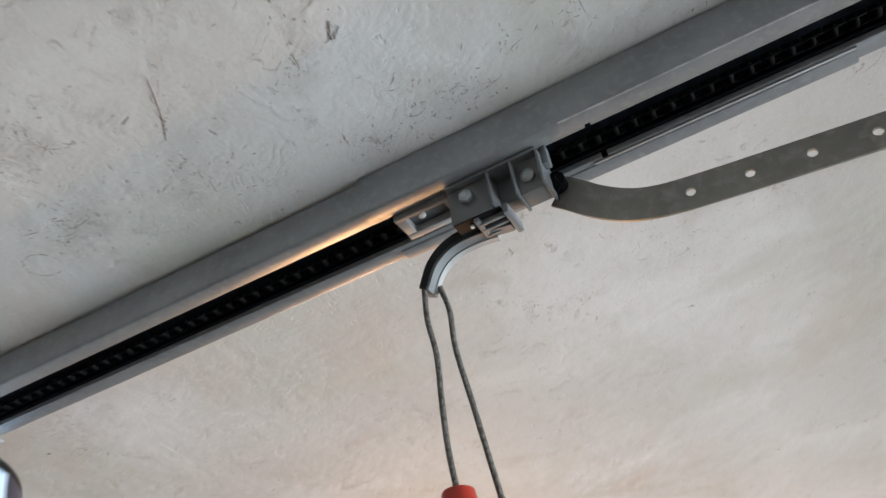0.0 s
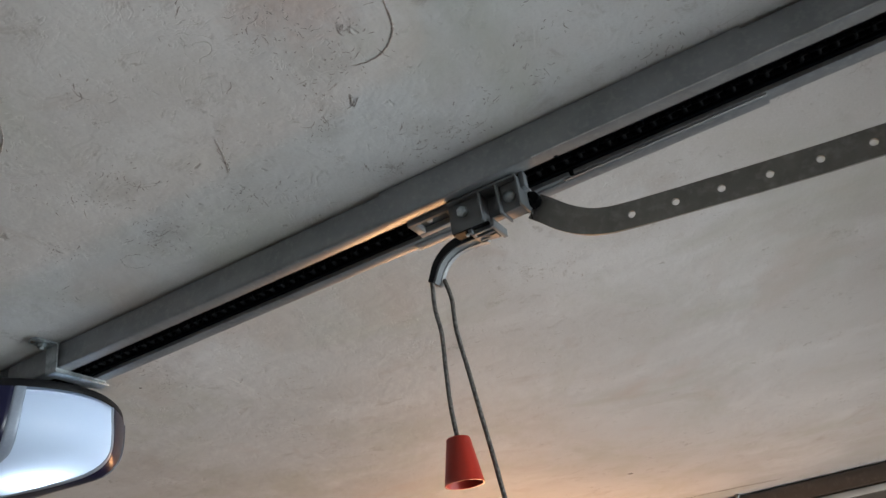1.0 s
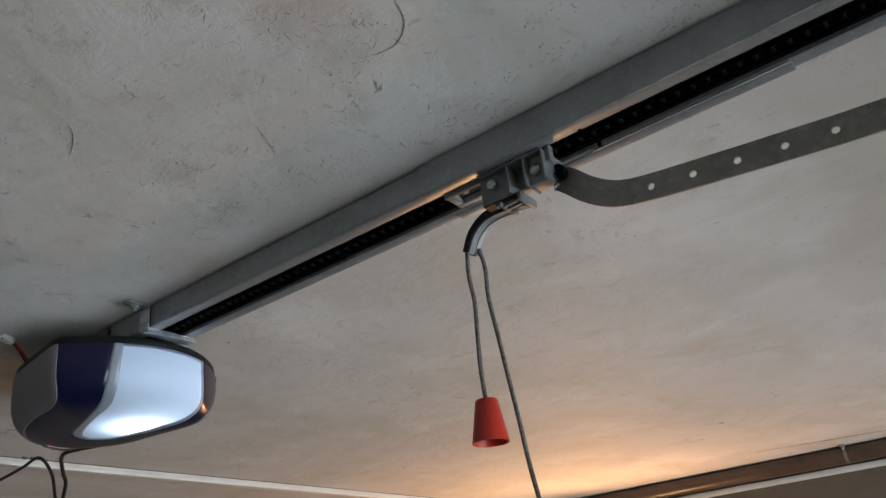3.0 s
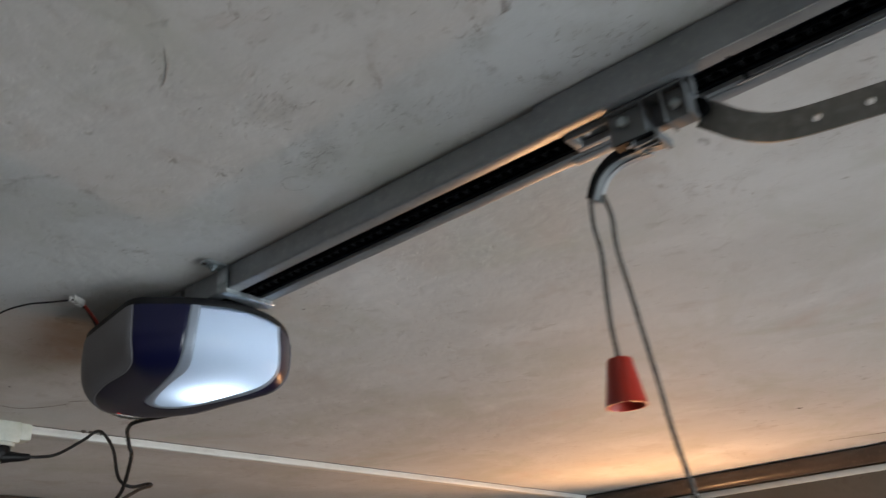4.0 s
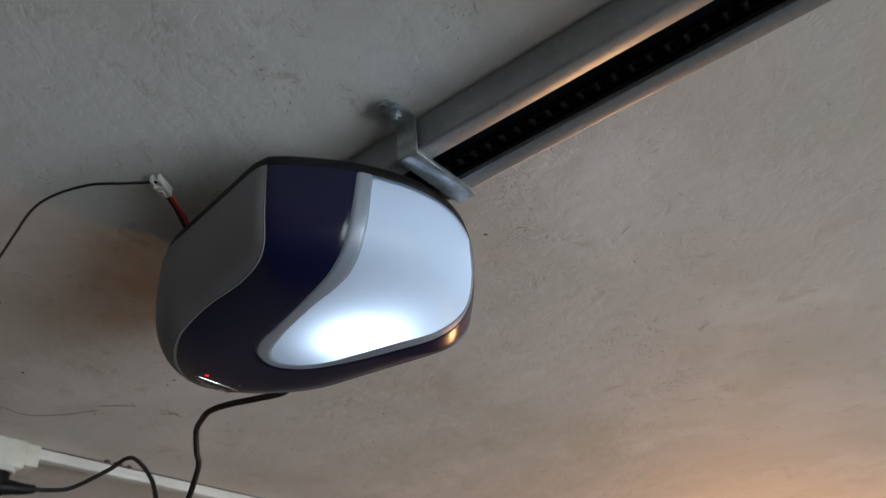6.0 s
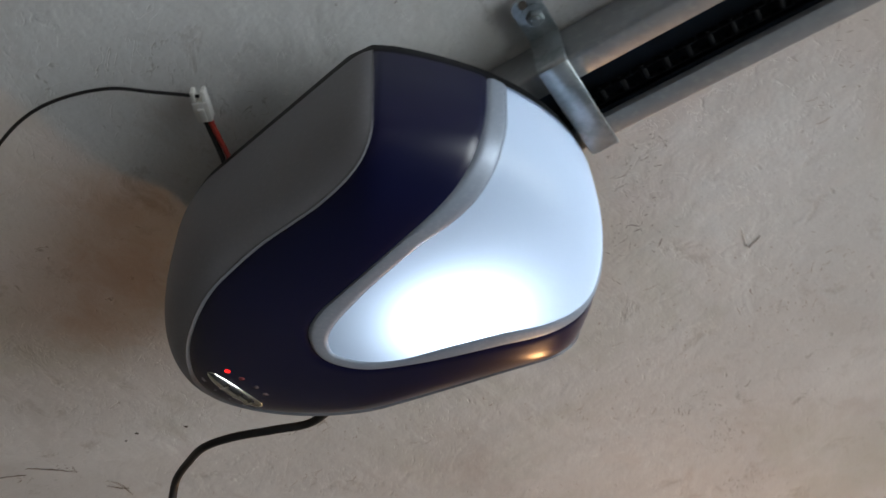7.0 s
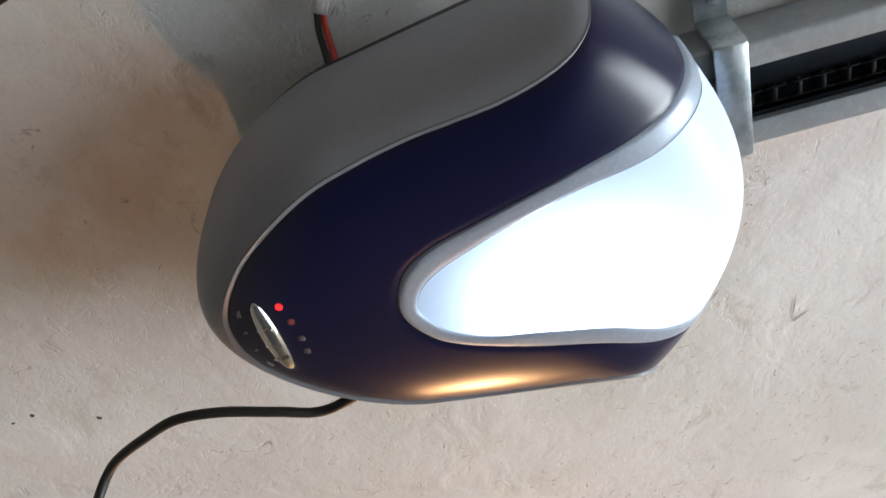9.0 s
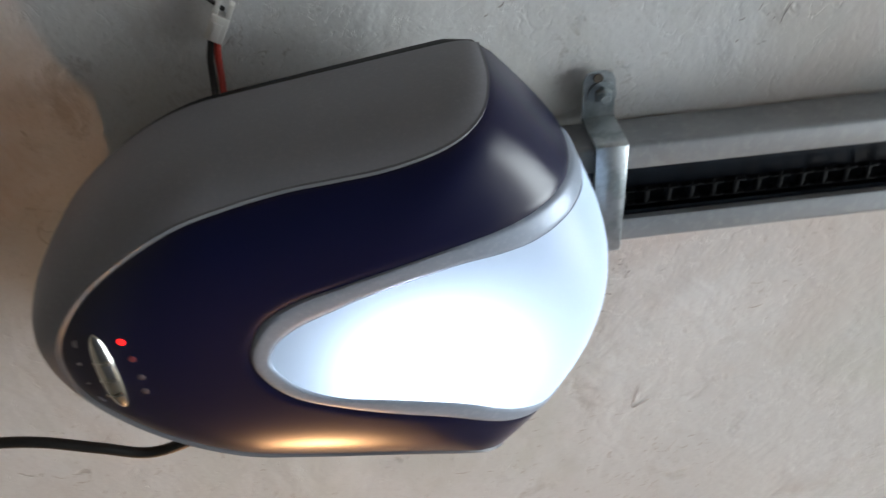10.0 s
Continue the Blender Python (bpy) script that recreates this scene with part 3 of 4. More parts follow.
part("joint_sleeve", folded(rail_profile(0.0326, RAIL_BOTTOM, 2.2985, 0.0202, 0.0014, 0.0), 0.0012, -0.735, -0.417), GALV, rail, "smooth galvanised sleeve over the rail joint")
part("liner", box((RX - 0.026, Y_DOOR + 0.3, 2.2865), (RX + 0.026, 0.085, 2.2885)), LINER, rail, "black plastic liner inside the rail")
for side in (-1, 1):
    part("liner_wall", box((RX + side * 0.0245 - 0.001, Y_DOOR + 0.3, 2.2715), (RX + side * 0.0245 + 0.001, 0.085, 2.2862)), LINER, rail)
    part("liner_lip", box((RX + side * 0.0190 - 0.0045, Y_DOOR + 0.3, 2.2740), (RX + side * 0.0190 + 0.0045, 0.085, 2.2752)), LINER, rail)
part("slider_strip", box((RX + 0.0172, -0.735, 2.2668), (RX + 0.0194, -0.567, 2.2684), 0.0005), PALE, rail)
# thin pale tubes on the folds, in place of a highlight
for y0, y1, half, low in ((-0.735, -0.560, 0.0326, RAIL_BOTTOM), (-1.9, -0.7355, 0.0312, RAIL_BOTTOM + 0.0015)):
    edge = Vector((RX - half + 0.0006, 0, low + 0.0006))
    part("fold_highlight", add_tube(bmesh.new(), [edge + Vector((0, y, 0)) for y in (y0, (y0 + y1) / 2, y1)], 0.00055, 8), FOLD_GLINT, rail, "pale line painted as the highlight on the steel fold")

# drive chain in the slot: one run of links with rollers
chain = thing("drive_chain", (RX, -0.5, 2.28), "greasy black roller chain running inside the rail", "chain")
PITCH = 0.0127
link = bmesh.new()
for side in (-1, 1):
    add_box(link, (side * 0.0042 - 0.0005, -0.0058, -0.0022), (side * 0.0042 + 0.0005, 0.0058, 0.0022), 0.0004)
add_lathe(link, [(0.0022, -0.0036), (0.0022, 0.0036)], Matrix.Rotation(math.pi / 2, 4, "Y"), 10)
add_lathe(link, [(0.0013, -0.0058), (0.0013, 0.0058)], Matrix.Rotation(math.pi / 2, 4, "Y"), 8)
first = part("chain_link", link, GREASE, chain)
first.data.materials.append(CHAIN_PIN)
for face in first.data.polygons:
    if abs(face.center.z) < 0.0029 and abs(abs(face.center.x) - 0.0058) < 0.0001:
        face.material_index = 1
first.matrix_basis = Matrix.Translation((RX + 0.008, 0.06, 2.2785))
for k in range(1, 128):
    ob = new("chain_link", first.data)
    ob.parent, ob.matrix_parent_inverse = chain, first.matrix_parent_inverse.copy()
    ob.matrix_basis = Matrix.Translation((RX + 0.008, 0.06 - k * PITCH, 2.2785))

# ceiling bracket at the opener's end of the rail
bracket = thing("rail_bracket", (-0.02, 0.008, CEIL), "zinc-plated bent strap bracket holding the rail to the ceiling", "bracket")


def strap_path(path, y0, y1, thick):
    """A bent flat strap: (x, z) line thickened, from y0 to y1."""
    n, out = len(path), []
    for i, p in enumerate(path):
        a = (Vector(path[i]) - Vector(path[max(0, i - 1)]))
        b = (Vector(path[min(n - 1, i + 1)]) - Vector(path[i]))
        a, b = (a if a.length else b).normalized(), (b if b.length else a).normalized()
        m = (Vector((a.y, -a.x)) + Vector((b.y, -b.x))).normalized()
        out.append(Vector(p) + m * thick / max(0.5, m.dot(Vector((b.y, -b.x)))))
    bm = bmesh.new()
    add_rings(bm, [[(p[0], y, p[1]) for p in [*path, *out[::-1]]] for y in (y0, y1)])
    bmesh.ops.bevel(bm, geom=bm.edges[:], offset=0.0004, segments=1, affect="EDGES")
    return bm


part("strap", strap_path([(-0.0075, 2.2955), (-0.0070, 2.2935), (-0.0068, 2.2668), (-0.0060, 2.2648), (0.0600, 2.2648)], 0.0005, 0.0175, 0.0018), ZINC, bracket)
tab = bmesh.new()
outline = [(-0.0060, 0.0005), (-0.0060, 0.0175)] + [(-0.0280 + 0.0065 * math.cos(radians(t)), 0.0090 + math.copysign(0.0085 * abs(math.sin(radians(t))) ** 0.6, math.sin(radians(t)))) for t in range(90, 271, 15)]
add_rings(tab, [[(x, y, z) for x, y in outline] for z in (2.2935, 2.2955)])
part("tab", tab, ZINC, bracket)
part("bolt", moved(hex_bolt(0.0048, 0.003, 0.0075), pose(-0.022, 0.0075, 2.2934, 180)), ZINC, bracket)
part("plug_hole", add_lathe(bmesh.new(), [(0.0026, 0), (0.0026, -0.0008)], pose(-0.0312, 0.0100, 2.2933), 12), PIT_AND_SHADE, bracket)
part("spacer", box((-0.0055, 0.002, 2.2662), (0.0565, 0.016, 2.2684)), ZINC, bracket)


# ---------------------------------------------------------------- opener head
OX, OY, OZ = 0.0338, 0.1998, 2.254      # middle of the head's top rim
HALF_W, FRONT_L, BACK_L, DEPTH = 0.0927, 0.1817, 0.0980, 0.0735
PLAN_N, SIDE_N, TAPER, BOW = 1.82, 4.05, 0.180, 4.78
SKEW = 0.02             # the head sits slightly turned on the rail


def head_value(x, y, z):
    """Under 1 inside the head: an egg-shaped plan cut by a bowed front, rounded underneath."""
    x += SKEW * y
    a = HALF_W * min(2.0, max(0.2, 1 - TAPER * y / BACK_L))
    egg = ((abs(x) / a) ** PLAN_N + (max(0.0, y) / BACK_L) ** PLAN_N) ** (1 / PLAN_N)
    bow = max(0.0, (-y + BOW * x * x) / FRONT_L)
    r = (egg ** 34 + bow ** 34) ** (1 / 34)
    return r ** SIDE_N + (max(0.0, -z) / DEPTH) ** SIDE_N


def head_point(d, out=0.0):
    """The point of the head's shell in the direction d from the middle of its top rim."""
    lo, hi = 0.0, 0.4
    for _ in range(34):
        mid = (lo + hi) / 2
        if head_value(d.x * mid, d.y * mid, d.z * mid) < 1:
            lo = mid
        else:
            hi = mid
    return Vector((OX, OY, OZ)) + d * (lo + out)


def toward(az, el):
    """Direction: az from the front (degrees, positive to +x), el downwards."""
    a, e = radians(az), radians(el)
    return Vector((math.sin(a) * math.cos(e), -math.cos(a) * math.cos(e), -math.sin(e)))


def seam(controls, n):
    """n directions evenly along the smooth curve through the controls."""
    line = [v.normalized() for v in smooth_line([toward(*c) for c in controls], 24)]
    length = [0.0]
    for a, b in zip(line, line[1:]):
        length.append(length[-1] + (b - a).length)
    out, k = [], 0
    for i in range(n):
        want = length[-1] * i / (n - 1)
        while k < len(line) - 2 and length[k + 1] < want:
            k += 1
        u = (want - length[k]) / max(1e-9, length[k + 1] - length[k])
        out.append(line[k].lerp(line[k + 1], min(1, max(0, u))).normalized())
    for i in (0, -1):
        out[i] = Vector((out[i].x, out[i].y, 0)).normalized()
    return out


N = 221
half1 = [(41.5, 0), (41, 13), (40.6, 20), (42.3, 24.5), (48, 29), (56, 32.5), (67, 36), (82, 40), (101, 43), (126, 44.5), (146, 43), (167, 40)]
SEAM1 = seam([(-a, e) for a, e in half1] + [(180, 39.5)] + half1[::-1], N)
SEAM2 = seam([(-20.5, 0), (-21.2, 7), (-21.8, 15), (-22, 21), (-23, 26), (-26, 33), (-30, 41), (-35, 49), (-45, 60), (-53, 71), (-30, 83.5),
              (50, 80), (52, 66), (40, 50), (31, 34), (30, 25), (28, 18), (23.5, 11), (21, 5), (20.5, 0)], N)
SEAM3 = seam([(-17, 0), (-17.6, 7), (-17.8, 14.5), (-17.5, 19), (-17.4, 24), (-18.6, 28), (-21.5, 34), (-25, 45), (-27, 54), (-29, 64), (-25, 73), (5, 78.5),
              (29, 75), (39, 66), (36, 55), (28, 43), (25, 33), (26, 25), (25, 17), (21, 11), (19, 5), (18.5, 0)], N)
RIM = [toward(-41.5 - 277 * i / (N - 1), 0) for i in range(N)]


def loft(first_curve, last_curve, rows, offsets):
    """Shell between two seams; offsets: (share, outward metres) pairs across it."""
    rings = []
    for i in range(rows + 1):
        u = i / rows
        for (u0, h0), (u1, h1) in zip(offsets, offsets[1:]):
            if u0 <= u <= u1 + 1e-9:
                h = h0 + (h1 - h0) * (u - u0) / (u1 - u0)
                break
        rings.append([head_point(a.lerp(b, u).normalized(), h) for a, b in zip(first_curve, last_curve)])
    bm = bmesh.new()
    add_rings(bm, rings, False)
    return bm


def shifted(curve, other, share):
    return [a.lerp(b, share).normalized() for a, b in zip(curve, other)]


opener = thing("garage_door_opener", (OX, OY, CEIL - 0.04), "grey and navy garage door opener with a lit frosted lamp lens", "door opener")
edge_in = shifted(SEAM1, RIM, 0.020)
part("side_cover", loft(RIM, edge_in, 22, [(0, 0.0012), (1, 0.0012)]), GREY, opener, "matt grey plastic side cover")
part("cover_edge", loft(edge_in, shifted(SEAM1, SEAM2, 0.012), 4, [(0, 0.0012), (0.5, 0.0016), (0.8, 0.0009), (1, -0.0010)]), GREY_EDGE, opener, "edge of the grey side cover, coloured darker")
part("top_shell", loft(SEAM1, SEAM2, 26, [(0, -0.0006), (0.02, 0.0), (0.95, 0.0), (1, -0.0012)]), NAVY, opener, "satin navy plastic shell")
part("lens_bezel", loft(shifted(SEAM2, SEAM1, 0.01), SEAM3, 8, [(0, -0.0014), (0.13, 0.0003), (0.3, 0.0006), (0.85, 0.0004), (1, -0.0008)]), SILVER, opener, "silver plastic bezel round the lamp lens")
lens = bmesh.new()
M2 = (N - 1) // 2
rows = []
for i in range(M2 + 1):
    a, b = SEAM3[i], SEAM3[N - 1 - i]
    rows.append([head_point(a.lerp(b, k / 40).normalized(), -0.0004) for k in range(41)])
add_rings(lens, rows, False)
bmesh.ops.remove_doubles(lens, verts=lens.verts[:], dist=1e-6)
part("lamp_lens", lens, LENS, opener, "glowing frosted blue-white lamp lens")
plan = [toward(360 * i / 96, 0) for i in range(96)]
chassis = bmesh.new()
add_rings(chassis, [[Vector((OX, OY, 0)) + (head_point(d) - Vector((OX, OY, OZ))) * s + Vector((0, 0, z)) for d in plan]
                    for s, z in ((0.985, OZ - 0.004), (0.998, OZ + 0.0008), (0.990, OZ + 0.009), (0.955, OZ + 0.0118))])
part("chassis", chassis, BLACK, opener, "black plastic base plate of the opener")
part("motor_mount", box((RX - 0.029, 0.10, 2.2645), (RX + 0.029, 0.27, 2.2995), 0.003), GALV, opener)


def under(x, y, out=0.0):
    """A point on the underside of the head at the plan place x, y, and its normal."""
    def z_at(px, py):
        lo, hi = 0.0, 0.08
        for _ in range(34):
            mid = (lo + hi) / 2
            if head_value(px - OX, py - OY, -mid) < 1:
                lo = mid
            else:
                hi = mid
        return OZ - lo
    e = 0.001
    z = z_at(x, y)
    normal = Vector(((z_at(x + e, y) - z) / e, (z_at(x, y + e) - z) / e, -1)).normalized()
    return Vector((x, y, z)) + normal * out, normal


def seat(x, y, out=0.0, spin=0.0):
    p, n = under(x, y, out)
    return Matrix.Translation(p) @ n.to_track_quat("Z", "Y").to_matrix().to_4x4() @ Matrix.Rotation(radians(spin), 4, "Z")


# control panel: chromed rocker strip, four indicator lamps, printed marks
rocker = bmesh.new()
line = [under(0.0100 + 0.0455 * k / 30, 0.2572 - 0.0010 * k / 30, 0.0004)[0] for k in range(31)]
add_tube(rocker, line, lambda u: 0.0003 + 0.0044 * math.sqrt(max(0.0, 1 - (2 * u - 1) ** 2)), 16, 0.55)
strip_ob = part("rocker_strip", rocker, CHROME, opener, "chromed almond-shaped button strip")
for u in (0.32, 0.55, 0.76):
    ridge = add_tube(bmesh.new(), [under(0.0100 + 0.0455 * u, 0.2568 + s, 0.0031 - abs(s) * 0.30)[0] for s in (-0.0036, -0.0012, 0.0012, 0.0036)], 0.0009, 8)
    part("ridge", ridge, CHROME, strip_ob)
for x, y, mat, label in ((0.0145, 0.246, LED_ON, "red indicator lamp, lit"), (0.0245, 0.2440, LED_RED_OFF, "red indicator lamp, off"), (0.0360, 0.2432, LED_OFF, "clear indicator lamp, off"), (0.0450, 0.2440, LED_OFF, "clear indicator lamp, off")):
    dome = add_lathe(bmesh.new(), [(0.0019, -0.0006), (0.0018, 0.0001), (0.0012, 0.0003), (0.0004, 0.0004)], seat(x, y), 16)
    part("indicator_lamp", dome, mat, opener, label)
for x, y, w in ((0.0160, 0.2675, 0.0040), (0.0275, 0.2690, 0.0015), (0.0400, 0.2690, 0.0012), (0.0515, 0.2668, 0.0040)):
    mark = bmesh.new()
    add_box(mark, (-w / 2, -0.0010, -0.0002), (w / 2, -0.0003, 0.0002))
    add_box(mark, (-w / 2, 0.0003, -0.0002), (w / 5, 0.0009, 0.0002))
    part("printed_mark", moved(mark, seat(x, y, 0.0001, 15)), PRINT, opener)

# aerial lead: white two-pole connector, red and black wires, thin black wire to the hole in the plaster
lead = thing("aerial_lead", (-0.079, 0.193, CEIL), "thin black wire with a white two-pole connector", "wire")
along = Matrix.Translation((-0.0765, 0.1975, 2.2925)) @ Matrix.Rotation(radians(30), 4, "Z")
conn = bmesh.new()
add_box(conn, (-0.0095, -0.0045, -0.004), (0.004, 0.0045, 0.004), 0.0008)
for s in (-1, 1):
    add_box(conn, (-0.0165, s * 0.0030 - 0.0012, -0.0032), (-0.0090, s * 0.0030 + 0.0012, 0.0032), 0.0005)
add_box(conn, (-0.006, -0.002, -0.0054), (0.003, 0.002, -0.004), 0.0004)
part("connector", moved(conn, along), WHITE, lead, "white two-pole plastic connector")
for s, mat in ((-1, RED_WIRE), (1, CABLE)):
    wl = smooth_line([(-0.0735, 0.1985 + 0.0016 * s, 2.2920), (-0.066 + 0.001 * s, 0.200 + 0.002 * s, 2.288), (-0.056, 0.199 + 0.002 * s, 2.277), (-0.046, 0.198 + 0.002 * s, 2.264), (-0.038, 0.197, 2.256)], 6)
    part("wire", add_tube(bmesh.new(), wl, 0.0017, 8), mat, lead)
wl = smooth_line([(-0.087, 0.191, 2.2915), (-0.104, 0.208, 2.2895), (-0.121, 0.227, 2.2885), (-0.132, 0.256, 2.288), (-0.134, 0.285, 2.288), (-0.127, 0.325, 2.288), (-0.110, 0.405, 2.290), (-0.096, 0.458, 2.292), (-0.068, 0.56, 2.297), (-0.048, 0.616, 2.301)], 8)
part("thin_wire", add_tube(bmesh.new(), wl, 0.0011, 8), CABLE, lead)

# ---------------------------------------------------------------- trolley, release cord, door arm
trolley = thing("rail_trolley", (RX, -0.5, RAIL_BOTTOM), "grey nylon trolley hanging on the rail", "trolley")
bm = bmesh.new()
add_box(bm, (0.0035, -0.5400, 2.2638), (0.0400, -0.4745, 2.2665), 0.0008)
add_box(bm, (0.0080, -0.5040, 2.2372), (0.0270, -0.4740, 2.2640), 0.0012)
add_box(bm, (0.0030, -0.5062, 2.2372), (0.0270, -0.5042, 2.2640), 0.0006)
add_box(bm, (0.0180, -0.530, 2.2440), (0.0280, -0.506, 2.2640), 0.001)
part("body", bm, TROLLEY, trolley)
bm = bmesh.new()
for y0, y1 in ((-0.5225, -0.5205), (-0.5410, -0.5388)):
    add_box(bm, (0.0035, y0, 2.2375), (0.0270, y1, 2.2640), 0.0006)
add_box(bm, (0.0095, -0.5390, 2.2385), (0.0250, -0.5220, 2.2640), 0.0008)
add_box(bm, (0.0085, -0.5455, 2.2540), (0.0160, -0.5408, 2.2690), 0.0010)
part("yoke", bm, TROLLEY, trolley)
# hollow slider: four bars, a sunk floor and a screw
bm = bmesh.new()
X0, X1, Y0, Y1 = RX - 0.0150, RX + 0.0105, -0.4740, -0.4310
add_box(bm, (X0, Y0, 2.2650), (X0 + 0.0035, Y1, 2.2710), 0.0006)
add_box(bm, (X1 - 0.0060, Y0, 2.2650), (X1, Y1, 2.2710), 0.0006)
add_box(bm, (X0 + 0.0030, Y1 - 0.0075, 2.2654), (X1 - 0.0050, Y1, 2.2712), 0.0006)
add_box(bm, (X0 + 0.0030, Y0, 2.2654), (X1 - 0.0050, Y0 + 0.0060, 2.2712), 0.0006)
slider = part("slider", bm, PALE, trolley, "pale hollow plastic slider in the rail slot")
part("slider_floor", box((X0 + 0.0030, Y0 + 0.004, 2.2716), (X1 - 0.0050, Y1 - 0.005, 2.2730)), TROLLEY, slider)
part("screw", add_lathe(bmesh.new(), [(0.0028, 0.0), (0.0026, -0.0022), (0.0010, -0.0028)], pose(RX - 0.003, -0.4475, 2.2718), 12), WHITE, slider)
part("hex_bolt", moved(hex_bolt(0.0050, 0.0008), pose(0.0068, -0.4880, 2.2530, 0, -90, 0)), ZINC, trolley)
part("bolt_shank", add_lathe(bmesh.new(), [(0.0032, -0.001), (0.0032, 0.0030)], pose(0.0085, -0.4880, 2.2530, 0, -90, 0), 16), BLACK, trolley)
part("pin_head", add_lathe(bmesh.new(), [(0.0050, 0), (0.0050, 0.0022), (0.0034, 0.0040), (0.0008, 0.0045)], pose(0.0096, -0.5300, 2.2505, 0, -90, 0), 20), ZINC, trolley)
bm = bmesh.new()
add_box(bm, (0.0090, -0.5125, 2.2310), (0.0345, -0.5085, 2.2385), 0.0008)
for x in (0.0130, 0.0195, 0.0260):
    add_box(bm, (x, -0.5090, 2.2325), (x + 0.0024, -0.4900, 2.2368), 0.0005)
add_box(bm, (0.0090, -0.4920, 2.2330), (0.0300, -0.4885, 2.2368), 0.0006)
seat_part = part("lever_seat", bm, TROLLEY, trolley)
part("backing", box((0.0085, -0.5080, 2.2362), (0.0300, -0.4750, 2.2371)), BLACK, seat_part)
part("pin", add_lathe(bmesh.new(), [(0.0016, 0), (0.0014, 0.0014), (0.0005, 0.0020)], pose(0.0150, -0.4850, 2.2362, 180), 10), WHITE, seat_part)
arm = smooth_line([(0, -0.508, 2.2355), (0, -0.484, 2.2385), (0, -0.464, 2.2365), (0, -0.450, 2.2270), (0, -0.4415, 2.2110)], 8)


def along_lever(x0, x1, low, high, first):
    """A bar that follows the lever's curve between two x and two depths across it."""
    bm, rings = bmesh.new(), []
    for i in range(first, len(arm)):
        d = (arm[min(i + 1, len(arm) - 1)] - arm[max(i - 1, 0)]).normalized()
        nrm, thin = Vector((0, -d.z, d.y)), 1.0 - 0.35 * i / len(arm)
        rings.append([arm[i] + Vector((x, 0, 0)) + nrm * h * thin for x, h in ((x0, low), (x1, low), (x1, high), (x0, high))])
    add_rings(bm, rings)
    bmesh.ops.bevel(bm, geom=[e for e in bm.edges if e.is_manifold and e.calc_face_angle(0) > 1.0], offset=0.0004, segments=1, affect="EDGES")
    return bm


lever = part("release_lever", along_lever(0.0235, 0.0310, -0.0040, 0.0036, 0), TROLLEY, trolley, "curved grey plastic release lever")
part("flange", along_lever(0.0311, 0.0358, -0.0052, 0.0052, 4), PALE, lever)
part("flange", along_lever(0.0216, 0.0234, -0.0030, 0.0052, 6), BLACK, lever)
bm = bmesh.new()
add_tube(bm, smooth_line([(0.010, -0.546, 2.242), (0.007, -0.547, 2.236), (0.009, -0.549, 2.230), (0.012, -0.548, 2.234), (0.010, -0.546, 2.241)], 6), 0.0005, 6)
add_tube(bm, smooth_line([(0.009, -0.548, 2.232), (0.007, -0.546, 2.227), (0.009, -0.545, 2.223)], 5), 0.0005, 6)
part("cotter_ring", bm, GREASE, trolley)

release = thing("release_cord", (0.030, -0.442, 2.09), "grey braided release cord with a red cone handle", "pull cord")
for ly in ([(0.026, -0.440, 2.2130), (0.027, -0.4385, 2.190), (0.0285, -0.4405, 2.165), (0.030, -0.4385, 2.135), (0.030, -0.4380, 2.105), (0.030, -0.4395, 2.080), (0.030, -0.440, 2.068)],
           [(0.0335, -0.4480, 2.2150), (0.0345, -0.4515, 2.195), (0.0350, -0.4510, 2.168), (0.0370, -0.4550, 2.130), (0.0385, -0.4580, 2.100), (0.0410, -0.4620, 2.060), (0.0425, -0.4660, 2.020), (0.0470, -0.474, 1.96), (0.0500, -0.481, 1.90), (0.0550, -0.492, 1.82)]):
    part("cord", add_tube(bmesh.new(), smooth_line(ly, 10), 0.0019, 10), CORD, release)
part("knot", add_lathe(bmesh.new(), [(0.001, 0.006), (0.0045, 0.004), (0.005, 0.0), (0.0045, -0.004), (0.001, -0.006)], pose(0.030, -0.440, 2.058), 12), CORD, release)
part("handle", add_lathe(bmesh.new(), [(0.0028, 2.0790), (0.0085, 2.0790), (0.0094, 2.0780), (0.0150, 2.0450), (0.0153, 2.0436), (0.0143, 2.0436), (0.0138, 2.0455), (0.0080, 2.0755), (0.0028, 2.0760)],
                         Matrix.Translation((0.030, -0.440, 0)), 36, False), RED, release, "red plastic cone handle")

# perforated steel arm from the trolley towards the door
arm_thing = thing("door_arm", (0.030, -0.545, 2.245), "weathered perforated steel strap arm, bent at one end", "door arm")
mid = smooth_line([(0.030, -0.5420, 2.2455), (0.030, -0.5505, 2.2382), (0.030, -0.5620, 2.2270), (0.030, -0.5770, 2.2163), (0.030, -0.5920, 2.2098), (0.030, -0.6160, 2.2052), (0.030, -0.6840, 2.1978),
                   (0.030, -0.7510, 2.1912), (0.030, -0.7910, 2.1880), (0.030, -0.90, 2.178), (0.030, -1.02, 2.167), (0.030, -1.085, 2.161)], 10)
length = [0.0]
for a, b in zip(mid, mid[1:]):
    length.append(length[-1] + (b - a).length)


def on_arm(s, w, dx):
    k = max(0, min(len(mid) - 2, next((i - 1 for i, v in enumerate(length) if v > s), len(mid) - 2)))
    d = (mid[k + 1] - mid[k]).normalized()
    p = mid[k] + d * (s - length[k])
    return p + Vector((0, -d.z, d.y)) * -w + Vector((dx, 0, 0))


HOLE0 = next(length[i] for i, p in enumerate(mid) if p.y < -0.6155)
HALF, STEP, HR = 0.0112, 0.0337, 0.0029
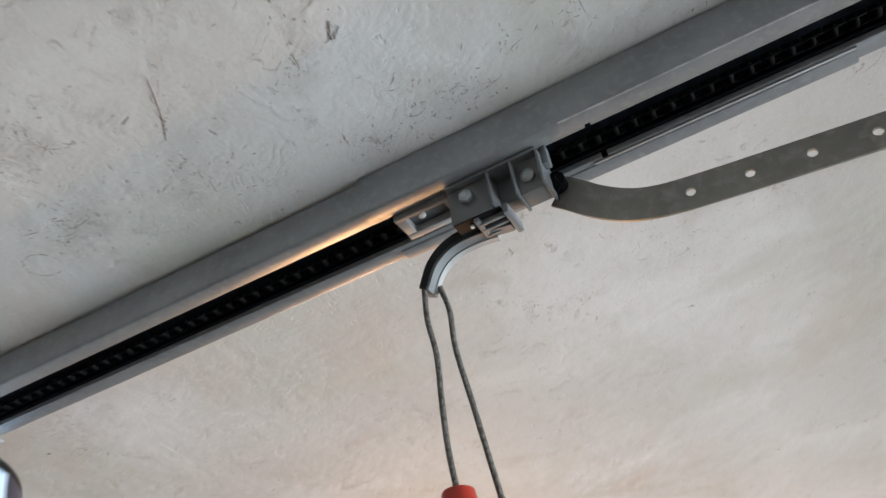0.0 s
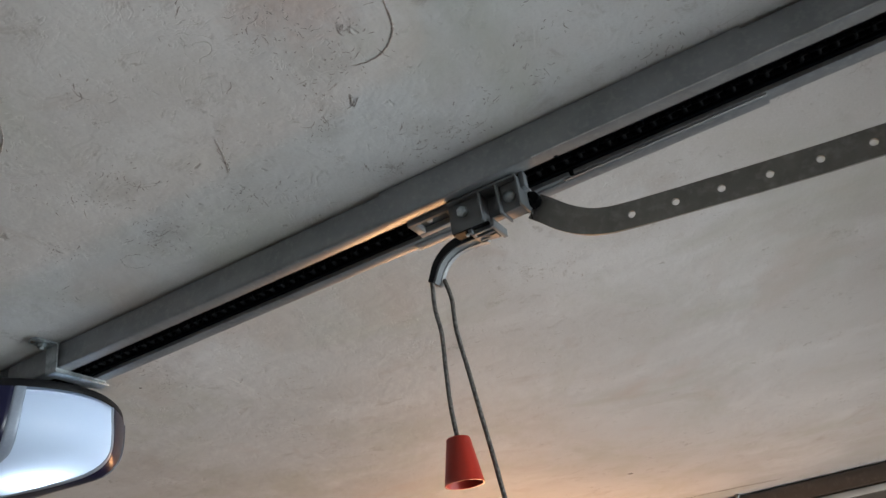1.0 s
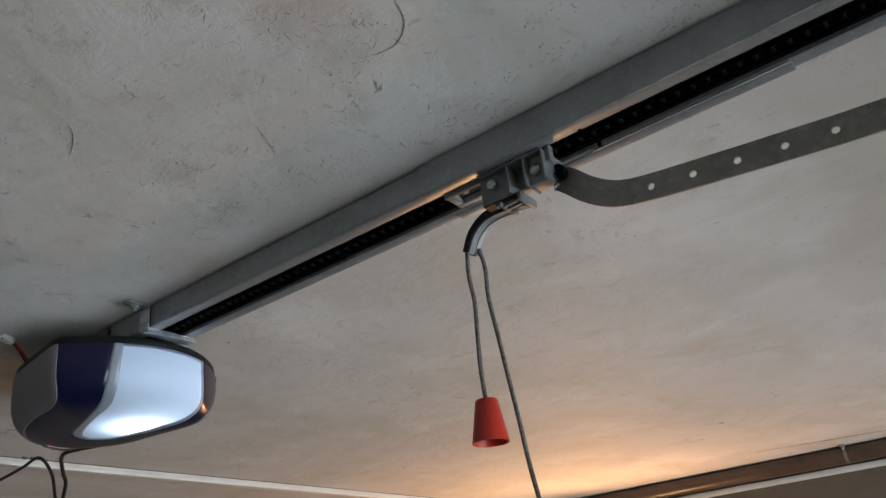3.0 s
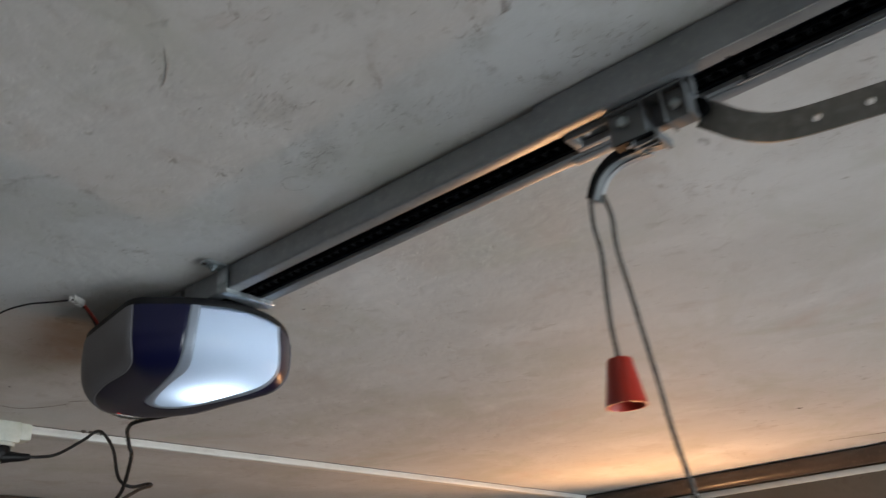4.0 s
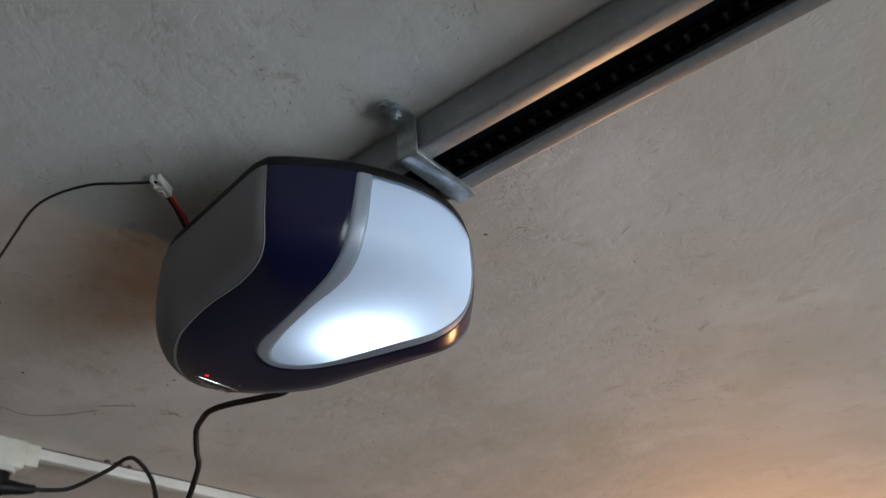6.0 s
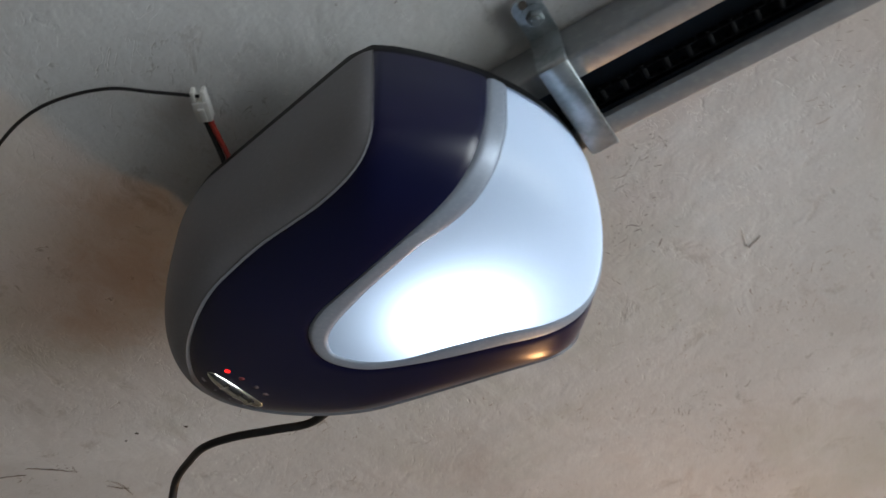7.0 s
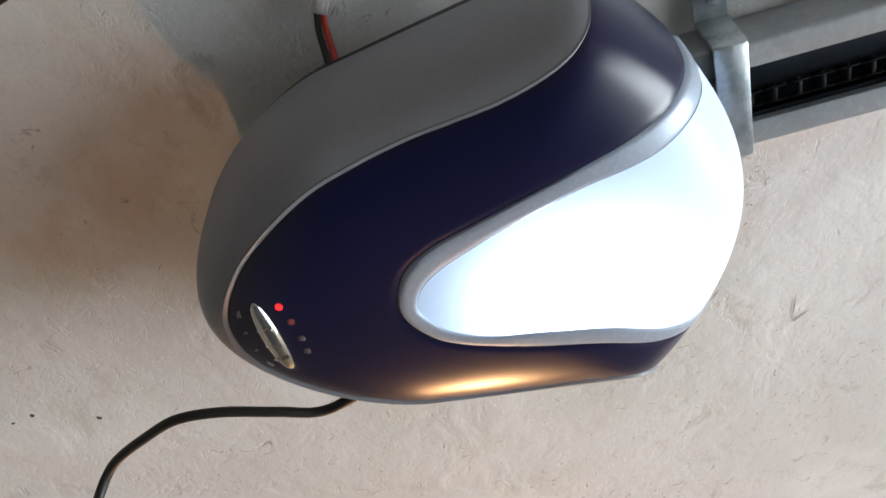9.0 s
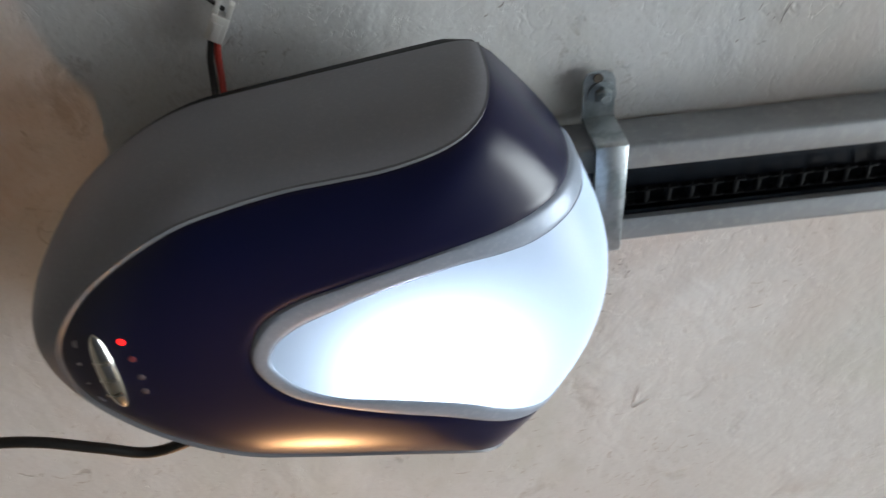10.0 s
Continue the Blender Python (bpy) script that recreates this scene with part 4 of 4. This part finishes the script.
holes = [HOLE0 + k * STEP for k in range(12) if HOLE0 + k * STEP < length[-1] - 0.012]
bm = bmesh.new()


def strap_strip(s0, s1, n):
    for k in range(n):
        a, b = s0 + (s1 - s0) * k / n, s0 + (s1 - s0) * (k + 1) / n
        for dx in (-0.001, 0.001):
            bm.faces.new([bm.verts.new(on_arm(s, w, dx)) for s, w in ((a, -HALF), (b, -HALF), (b, HALF), (a, HALF))])
        for w in (-HALF, HALF):
            bm.faces.new([bm.verts.new(on_arm(s, w, dx)) for s, dx in ((a, -0.001), (b, -0.001), (b, 0.001), (a, 0.001))])


s = 0.0
for hole in holes:
    strap_strip(s, hole - 0.008, 14 if s == 0 else 4)
    s = hole + 0.008
    ring = [(hole + HR * math.cos(radians(22.5 * k)), HR * math.sin(radians(22.5 * k))) for k in range(16)]
    edge = []
    for k in range(16):
        c, q = math.cos(radians(22.5 * k)), math.sin(radians(22.5 * k))
        g = 1 / max(abs(c) / 0.008, abs(q) / HALF)
        if k % 4 == 2:
            c, q, g = math.copysign(0.008, c), math.copysign(HALF, q), 1
        edge.append((hole + c * g, q * g))
    for k in range(16):
        j = (k + 1) % 16
        for dx in (-0.001, 0.001):
            bm.faces.new([bm.verts.new(on_arm(*p, dx)) for p in (ring[k], ring[j], edge[j], edge[k])])
        bm.faces.new([bm.verts.new(on_arm(*p, dx)) for p, dx in ((ring[k], -0.001), (ring[j], -0.001), (ring[j], 0.001), (ring[k], 0.001))])
    for w in (-HALF, HALF):
        bm.faces.new([bm.verts.new(on_arm(q, w, dx)) for q, dx in ((hole - 0.008, -0.001), (hole + 0.008, -0.001), (hole + 0.008, 0.001), (hole - 0.008, 0.001))])
strap_strip(s, length[-1], 4)
bmesh.ops.remove_doubles(bm, verts=bm.verts[:], dist=2e-5)
part("strap", bm, STRAP, arm_thing)
part("pivot", add_lathe(bmesh.new(), [(0.0065, 0), (0.0065, 0.012), (0.004, 0.014)], pose(0.0215, -0.5430, 2.2490, 0, 90, 0), 20), GREASE, arm_thing)


# the garage door, swung up under the ceiling at the far end of the arm
door = thing("garage_door", (0.6, -1.9, 2.12), "plain steel up-and-over garage door, swung open overhead", "garage door")
panel = box((-0.57, Y_DOOR + 0.08, 2.105), (1.77, -1.09, 2.135), 0.004)
part("panel", panel, GALV, door)
for k in range(9):
    x = -0.47 + k * 0.267
    part("rib", box((x - 0.02, Y_DOOR + 0.10, 2.090), (x + 0.02, -1.11, 2.1045), 0.003), GALV, door)
part("arm_bracket", box((0.015, -1.12, 2.1355), (0.045, -1.075, 2.172), 0.002), ZINC, door)
